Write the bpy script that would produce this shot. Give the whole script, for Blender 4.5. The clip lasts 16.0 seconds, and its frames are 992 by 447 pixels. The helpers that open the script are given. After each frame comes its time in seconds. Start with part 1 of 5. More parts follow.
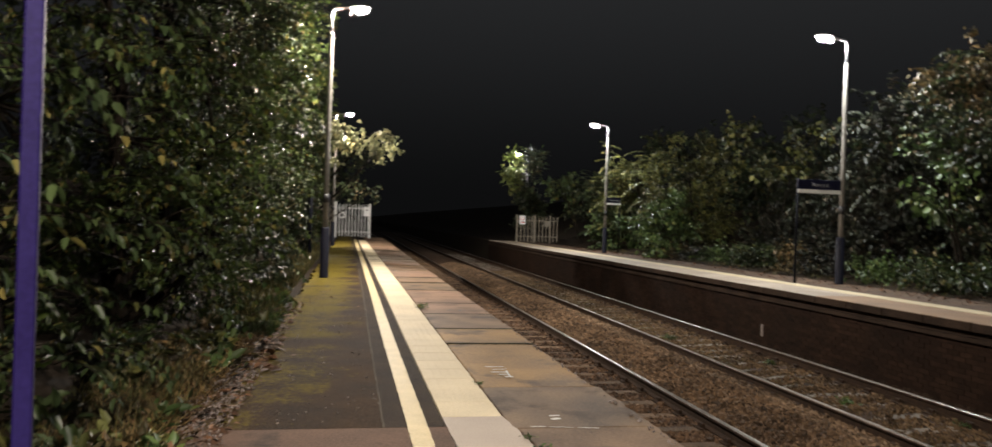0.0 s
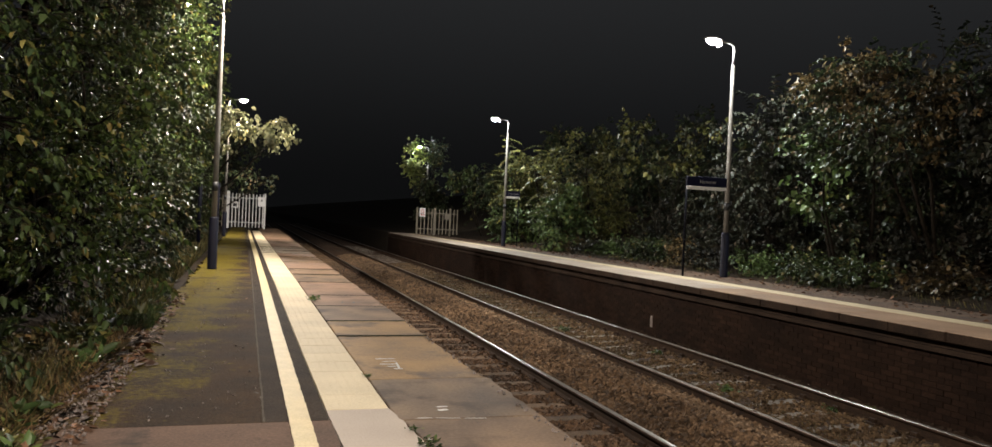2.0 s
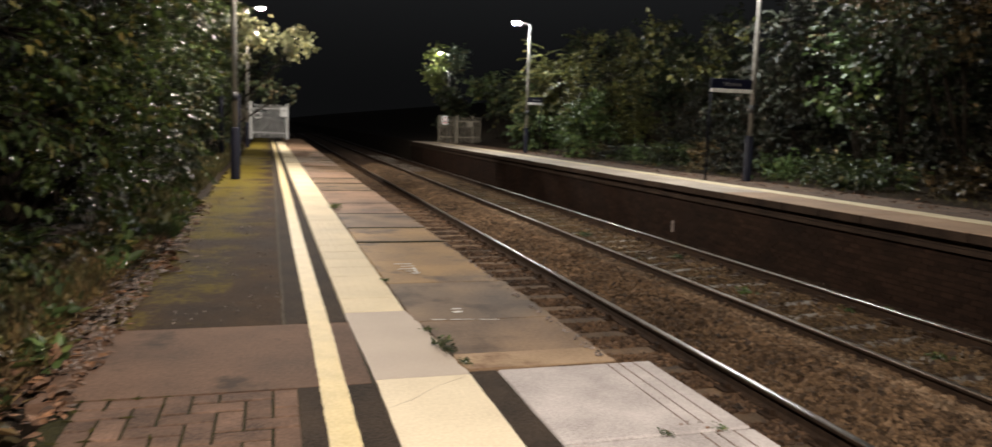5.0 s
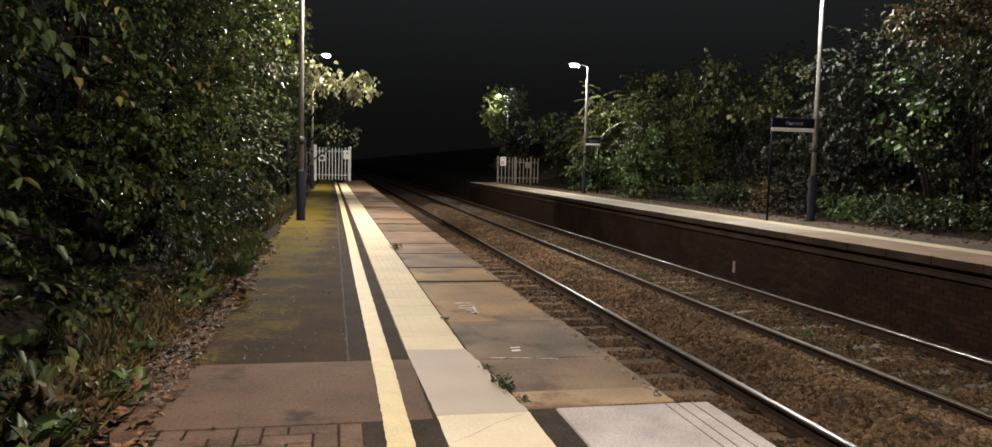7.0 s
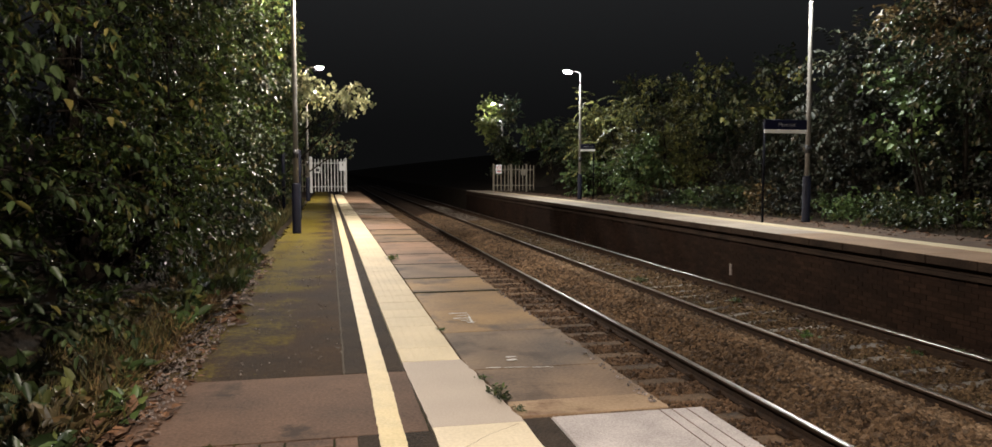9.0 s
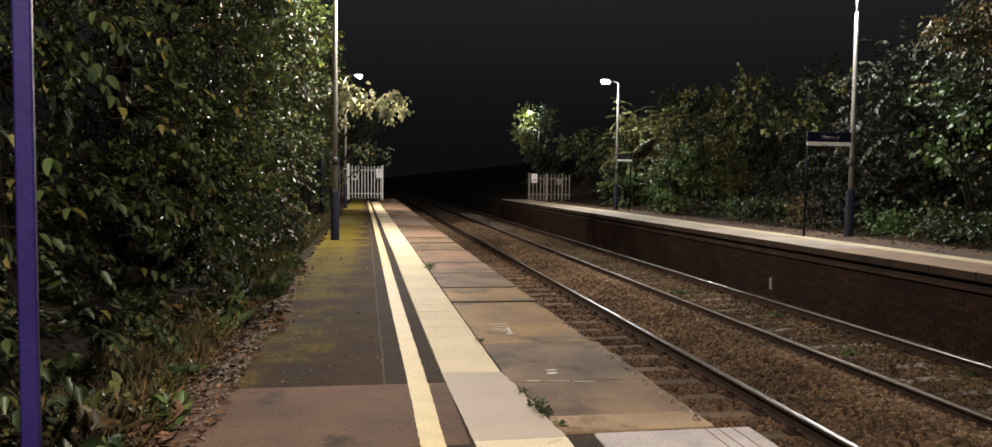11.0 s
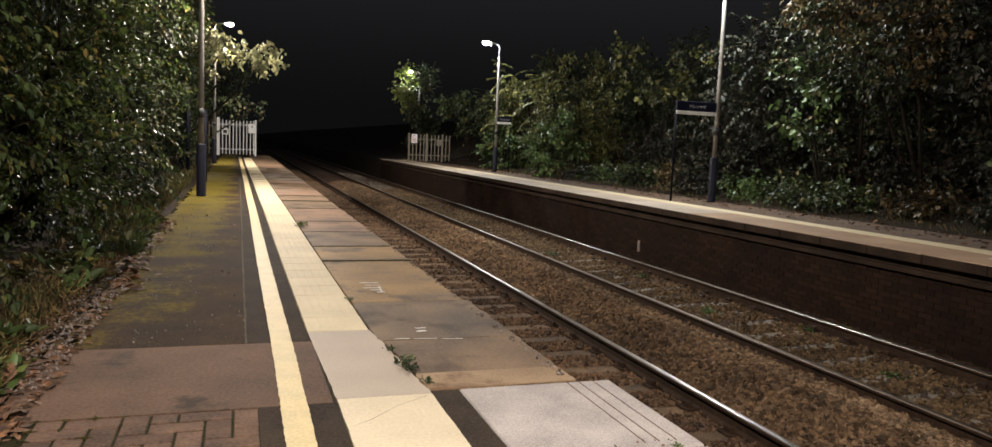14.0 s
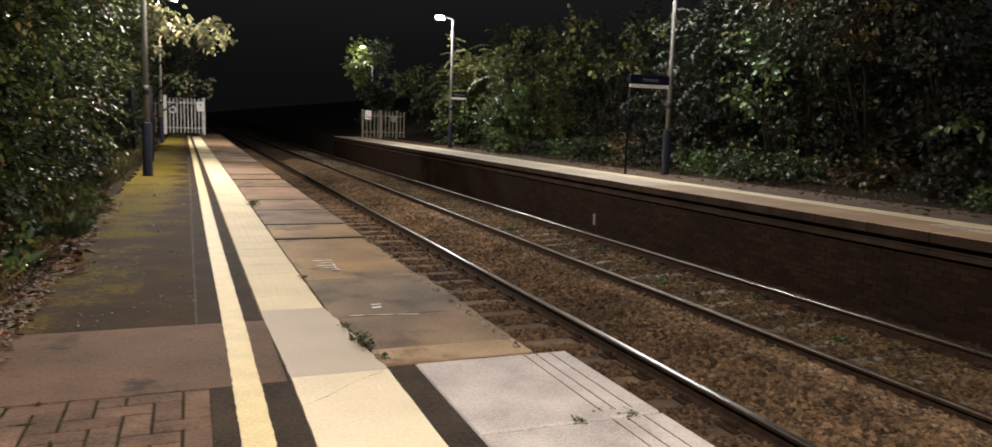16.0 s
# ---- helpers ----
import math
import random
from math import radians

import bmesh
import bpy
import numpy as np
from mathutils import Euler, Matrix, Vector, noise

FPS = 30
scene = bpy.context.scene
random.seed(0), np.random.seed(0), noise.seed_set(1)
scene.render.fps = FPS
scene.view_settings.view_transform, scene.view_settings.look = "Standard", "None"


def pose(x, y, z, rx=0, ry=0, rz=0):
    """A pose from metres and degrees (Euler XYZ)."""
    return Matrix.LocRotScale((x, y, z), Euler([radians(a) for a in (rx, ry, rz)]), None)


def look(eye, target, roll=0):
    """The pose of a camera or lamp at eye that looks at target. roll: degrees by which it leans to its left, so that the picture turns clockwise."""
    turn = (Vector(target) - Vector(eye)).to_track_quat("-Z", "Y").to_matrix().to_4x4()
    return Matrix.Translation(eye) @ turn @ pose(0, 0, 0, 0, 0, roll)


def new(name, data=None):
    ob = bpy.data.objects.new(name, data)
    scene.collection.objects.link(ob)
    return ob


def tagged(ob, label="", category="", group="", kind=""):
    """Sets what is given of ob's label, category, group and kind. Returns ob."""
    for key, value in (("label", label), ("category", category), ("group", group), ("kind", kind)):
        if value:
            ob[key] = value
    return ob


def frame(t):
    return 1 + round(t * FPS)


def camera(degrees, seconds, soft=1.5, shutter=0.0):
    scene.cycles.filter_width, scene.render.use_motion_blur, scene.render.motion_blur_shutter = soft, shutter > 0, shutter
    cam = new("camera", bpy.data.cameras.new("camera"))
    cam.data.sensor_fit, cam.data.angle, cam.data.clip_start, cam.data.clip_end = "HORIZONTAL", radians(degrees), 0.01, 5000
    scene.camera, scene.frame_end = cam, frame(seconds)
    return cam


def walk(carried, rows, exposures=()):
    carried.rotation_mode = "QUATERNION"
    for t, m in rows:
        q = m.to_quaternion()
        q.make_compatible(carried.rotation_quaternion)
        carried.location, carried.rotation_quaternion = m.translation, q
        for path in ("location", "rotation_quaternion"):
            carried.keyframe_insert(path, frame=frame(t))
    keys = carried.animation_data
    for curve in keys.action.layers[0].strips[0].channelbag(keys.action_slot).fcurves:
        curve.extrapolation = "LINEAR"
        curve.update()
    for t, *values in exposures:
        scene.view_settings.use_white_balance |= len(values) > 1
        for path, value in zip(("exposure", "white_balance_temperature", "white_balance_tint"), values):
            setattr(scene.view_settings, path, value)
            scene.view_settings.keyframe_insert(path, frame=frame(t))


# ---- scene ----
cam = camera(65.4, 16.0, shutter=0.5)
PATH = [
    (0, (-1.924, 0.168, 1.281), (-1.56, 2.135, 1.277), 1.9),
    (0.5, (-1.957, 0.328, 1.245), (-1.445, 2.262, 1.238), -0.4),
    (1, (-1.944, 0.363, 1.246), (-1.325, 2.265, 1.221), 2.3),
    (1.5, (-1.911, 0.262, 1.274), (-1.299, 2.166, 1.257), 2.9),
    (2, (-1.838, 0.182, 1.266), (-1.227, 2.086, 1.254), 2.6),
    (2.5, (-1.816, 0.123, 1.284), (-1.214, 2.03, 1.292), 1.5),
    (3, (-1.799, 0.152, 1.248), (-1.175, 2.051, 1.21), 1.8),
    (3.5, (-1.769, 0.12, 1.262), (-1.139, 2.012, 1.103), 1.9),
    (4, (-1.736, 0.174, 1.241), (-1.085, 2.055, 1.048), 1.4),
    (4.5, (-1.752, 0.173, 1.235), (-1.116, 2.053, 0.989), 1.3),
    (5, (-1.758, 0.146, 1.25), (-1.204, 2.051, 0.998), 1.8),
    (5.2, (-1.758, 0.108, 1.254), (-1.29, 2.036, 1.001), 2.0),
    (7.3, (-1.789, 0.041, 1.264), (-1.383, 1.994, 1.116), 1.3),
    (7.5, (-1.777, 0.062, 1.276), (-1.37, 2.014, 1.126), 1.2),
    (8, (-1.782, 0.048, 1.286), (-1.37, 1.999, 1.138), 1.1),
    (8.5, (-1.777, 0.032, 1.28), (-1.365, 1.984, 1.136), 0.9),
    (9, (-1.758, 0.01, 1.281), (-1.344, 1.962, 1.148), 0.0),
    (9.2, (-1.755, -0.02, 1.292), (-1.336, 1.932, 1.177), -0.4),
    (11.3, (-1.812, 0.051, 1.3), (-1.489, 2.022, 1.187), 0.8),
    (11.5, (-1.795, 0.041, 1.295), (-1.414, 2.001, 1.177), 1.5),
    (12, (-1.756, 0.084, 1.284), (-1.201, 2.0, 1.141), 2.2),
    (12.5, (-1.738, 0.083, 1.276), (-1.134, 1.982, 1.108), 2.5),
    (13, (-1.739, 0.073, 1.275), (-1.126, 1.968, 1.096), 2.6),
    (13.5, (-1.741, 0.072, 1.276), (-1.119, 1.963, 1.086), 2.5),
    (14, (-1.739, 0.082, 1.269), (-1.11, 1.97, 1.067), 2.4),
    (14.5, (-1.748, 0.084, 1.268), (-1.114, 1.969, 1.054), 2.2),
    (15, (-1.762, 0.064, 1.267), (-1.131, 1.949, 1.041), 1.9),
    (15.5, (-1.739, 0.105, 1.257), (-1.089, 1.981, 1.013), 1.6),
    (16, (-1.715, 0.103, 1.25), (-0.982, 1.945, 0.991), 1.8),
]
walk(cam, [(t, look(eye, target, roll)) for t, eye, target, roll in PATH])

# ---- world, lamps and exposure ----
world = bpy.data.worlds.new("night_sky")
scene.world = world
world.use_nodes = True
sky_nodes, sky_links = world.node_tree.nodes, world.node_tree.links
sky_way, sky_height, sky_tone = sky_nodes.new("ShaderNodeTexCoord"), sky_nodes.new("ShaderNodeSeparateXYZ"), sky_nodes.new("ShaderNodeMapRange")
sky_links.new(sky_way.outputs["Generated"], sky_height.inputs[0])
sky_links.new(sky_height.outputs["Z"], sky_tone.inputs["Value"])
sky_tone.interpolation_type = "SMOOTHSTEP"
sky_tone.inputs["From Min"].default_value, sky_tone.inputs["From Max"].default_value = 0.015, 0.40
sky_tone.inputs["To Min"].default_value, sky_tone.inputs["To Max"].default_value = 0.0045, 0.024
sky_links.new(sky_tone.outputs[0], sky_nodes["Background"].inputs[1])
sky_nodes["Background"].inputs[0].default_value = (0.92, 0.95, 1.0, 1)
LAMP_WATTS = 3080.0
WARM, COOL = (1.0, 0.873, 0.752), (0.95, 0.98, 0.96)


# ---- materials ----
def rgb(c):
    return (c[0], c[1], c[2], 1)


def material(name, dark, light, rough=0.7, scale=3.0, fine=60.0, bump=0.3, metal=0.0, per_object=0.0, per_island=0.0,
             bump_fine=True, spec=0.5, detail=6.0, stain=None, stain_scale=1.2, stain_at=0.55, rough_var=0.12, grain=1.0):
    """Two colours mixed by a coarse and a fine noise, with optional stains, random tone and relief."""
    m = bpy.data.materials.new(name)
    m.use_nodes = True
    n, k = m.node_tree.nodes, m.node_tree.links
    b = n["Principled BSDF"]
    geo = n.new("ShaderNodeNewGeometry")
    coarse, small = n.new("ShaderNodeTexNoise"), n.new("ShaderNodeTexNoise")
    for tex, s in ((coarse, scale), (small, fine)):
        k.new(geo.outputs["Position"], tex.inputs["Vector"])
        tex.inputs["Scale"].default_value = s
        tex.inputs["Detail"].default_value = detail
    add = n.new("ShaderNodeMath")
    add.operation = "MULTIPLY_ADD"
    k.new(small.outputs["Fac"], add.inputs[0])
    add.inputs[1].default_value = grain
    k.new(coarse.outputs["Fac"], add.inputs[2])
    ramp = n.new("ShaderNodeMapRange")
    ramp.inputs["From Min"].default_value, ramp.inputs["From Max"].default_value = 0.28 + 0.44 * grain, 0.72 + 0.56 * grain
    k.new(add.outputs[0], ramp.inputs["Value"])
    mix = n.new("ShaderNodeMix")
    mix.data_type = "RGBA"
    mix.inputs["A"].default_value, mix.inputs["B"].default_value = rgb(dark), rgb(light)
    k.new(ramp.outputs[0], mix.inputs["Factor"])
    colour = mix.outputs["Result"]
    if stain:
        tex = n.new("ShaderNodeTexNoise")
        tex.inputs["Scale"].default_value, tex.inputs["Detail"].default_value = stain_scale, 8
        tex.inputs["Roughness"].default_value = 0.65
        k.new(geo.outputs["Position"], tex.inputs["Vector"])
        cut = n.new("ShaderNodeMapRange")
        cut.inputs["From Min"].default_value, cut.inputs["From Max"].default_value = stain_at, stain_at + 0.12
        k.new(tex.outputs["Fac"], cut.inputs["Value"])
        over = n.new("ShaderNodeMix")
        over.data_type = "RGBA"
        over.inputs["B"].default_value = rgb(stain)
        k.new(cut.outputs[0], over.inputs["Factor"])
        k.new(colour, over.inputs["A"])
        colour = over.outputs["Result"]
    if per_object or per_island:
        hue = n.new("ShaderNodeHueSaturation")
        tone = n.new("ShaderNodeMapRange")
        amount = per_object or per_island
        tone.inputs["To Min"].default_value, tone.inputs["To Max"].default_value = 1 - amount, 1 + amount
        if per_object:
            info = n.new("ShaderNodeObjectInfo")
            k.new(info.outputs["Random"], tone.inputs["Value"])
        else:
            k.new(geo.outputs["Random Per Island"], tone.inputs["Value"])
        k.new(tone.outputs[0], hue.inputs["Value"])
        k.new(colour, hue.inputs["Color"])
        colour = hue.outputs["Color"]
    k.new(colour, b.inputs["Base Color"])
    rmap = n.new("ShaderNodeMapRange")
    rmap.inputs["To Min"].default_value, rmap.inputs["To Max"].default_value = max(0.02, rough - rough_var), min(1, rough + rough_var)
    k.new(coarse.outputs["Fac"], rmap.inputs["Value"])
    k.new(rmap.outputs[0], b.inputs["Roughness"])
    b.inputs["Metallic"].default_value = metal
    b.inputs["Specular IOR Level"].default_value = spec
    if bump:
        bm = n.new("ShaderNodeBump")
        bm.inputs["Strength"].default_value, bm.inputs["Distance"].default_value = bump, 0.01
        k.new((small if bump_fine else coarse).outputs["Fac"], bm.inputs["Height"])
        k.new(bm.outputs["Normal"], b.inputs["Normal"])
    return m


def leaf_material(name, dark, light, autumn, share, rough=0.38):
    """Leaves of many greens, a share of them turning, that let some light through."""
    m = bpy.data.materials.new(name)
    m.use_nodes = True
    n, k = m.node_tree.nodes, m.node_tree.links
    b, out = n["Principled BSDF"], n["Material Output"]
    geo = n.new("ShaderNodeNewGeometry")
    ramp = n.new("ShaderNodeValToRGB")
    e = ramp.color_ramp.elements
    e[0].color, e[0].position = rgb(dark), 0.0
    e[1].color, e[1].position = rgb(light), max(0.05, 0.92 - share)
    e.new(1.0).color = rgb(autumn)
    k.new(geo.outputs["Random Per Island"], ramp.inputs["Fac"])
    tex = n.new("ShaderNodeTexNoise")
    tex.inputs["Scale"].default_value = 1.1
    k.new(geo.outputs["Position"], tex.inputs["Vector"])
    tone = n.new("ShaderNodeMapRange")
    tone.inputs["From Min"].default_value, tone.inputs["From Max"].default_value = 0.34, 0.68
    tone.inputs["To Min"].default_value, tone.inputs["To Max"].default_value = 0.30, 1.75
    k.new(tex.outputs["Fac"], tone.inputs["Value"])
    hue = n.new("ShaderNodeHueSaturation")
    k.new(tone.outputs[0], hue.inputs["Value"])
    k.new(ramp.outputs["Color"], hue.inputs["Color"])
    k.new(hue.outputs["Color"], b.inputs["Base Color"])
    b.inputs["Roughness"].default_value = rough
    b.inputs["Specular IOR Level"].default_value = 0.4
    thin = n.new("ShaderNodeBsdfTranslucent")
    k.new(hue.outputs["Color"], thin.inputs["Color"])
    mix = n.new("ShaderNodeMixShader")
    mix.inputs[0].default_value = 0.22
    k.new(b.outputs[0], mix.inputs[1])
    k.new(thin.outputs[0], mix.inputs[2])
    k.new(mix.outputs[0], out.inputs["Surface"])
    return m


def glow_material(name, colour, strength):
    m = bpy.data.materials.new(name)
    m.use_nodes = True
    b = m.node_tree.nodes["Principled BSDF"]
    b.inputs["Base Color"].default_value = rgb((0.9, 0.9, 0.9))
    b.inputs["Emission Color"].default_value = rgb(colour)
    b.inputs["Emission Strength"].default_value = strength
    return m


def mossy_asphalt():
    """Dark asphalt with yellow-green moss that has spread from the verge."""
    m = material("asphalt_mossy", (0.012, 0.0068, 0.0036), (0.074, 0.044, 0.0235), 0.9, 2.0, 70.0, 1.0, spec=0.12)
    n, k = m.node_tree.nodes, m.node_tree.links
    b = n["Principled BSDF"]
    old = b.inputs["Base Color"].links[0].from_socket
    geo = n.new("ShaderNodeNewGeometry")
    sep = n.new("ShaderNodeSeparateXYZ")
    k.new(geo.outputs["Position"], sep.inputs[0])
    tex, fine = n.new("ShaderNodeTexNoise"), n.new("ShaderNodeTexNoise")
    tex.inputs["Scale"].default_value, tex.inputs["Detail"].default_value = 1.0, 12
    tex.inputs["Roughness"].default_value = 0.72
    fine.inputs["Scale"].default_value, fine.inputs["Detail"].default_value = 22, 4
    for t in (tex, fine):
        k.new(geo.outputs["Position"], t.inputs["Vector"])
    along = n.new("ShaderNodeMapRange")
    along.inputs["From Min"].default_value, along.inputs["From Max"].default_value = 4.0, 13.0
    along.inputs["To Min"].default_value, along.inputs["To Max"].default_value = -0.15, 0.14
    k.new(sep.outputs["Y"], along.inputs["Value"])
    across = n.new("ShaderNodeMapRange")
    across.inputs["From Min"].default_value, across.inputs["From Max"].default_value = -1.74, -2.20
    across.inputs["To Min"].default_value, across.inputs["To Max"].default_value = -0.26, 0.03
    k.new(sep.outputs["X"], across.inputs["Value"])
    total = None
    gain = n.new("ShaderNodeMath")
    gain.operation = "MULTIPLY"
    gain.inputs[1].default_value = 1.7
    k.new(tex.outputs["Fac"], gain.inputs[0])
    for s in (gain.outputs[0], along.outputs[0], across.outputs[0]):
        if total is None:
            total = s
            continue
        a = n.new("ShaderNodeMath")
        k.new(total, a.inputs[0])
        k.new(s, a.inputs[1])
        total = a.outputs[0]
    a = n.new("ShaderNodeMath")
    a.operation = "MULTIPLY_ADD"
    k.new(fine.outputs["Fac"], a.inputs[0])
    a.inputs[1].default_value = 0.50
    k.new(total, a.inputs[2])
    cut = n.new("ShaderNodeMapRange")
    cut.inputs["From Min"].default_value, cut.inputs["From Max"].default_value = 1.035, 1.25
    k.new(a.outputs[0], cut.inputs["Value"])
    tint = n.new("ShaderNodeMix")
    tint.data_type = "RGBA"
    tint.inputs["A"].default_value, tint.inputs["B"].default_value = rgb((0.034, 0.028, 0.006)), rgb((0.185, 0.142, 0.015))
    k.new(fine.outputs["Fac"], tint.inputs["Factor"])
    over = n.new("ShaderNodeMix")
    over.data_type = "RGBA"
    k.new(cut.outputs[0], over.inputs["Factor"])
    k.new(old, over.inputs["A"])
    k.new(tint.outputs["Result"], over.inputs["B"])
    k.new(over.outputs["Result"], b.inputs["Base Color"])
    return m


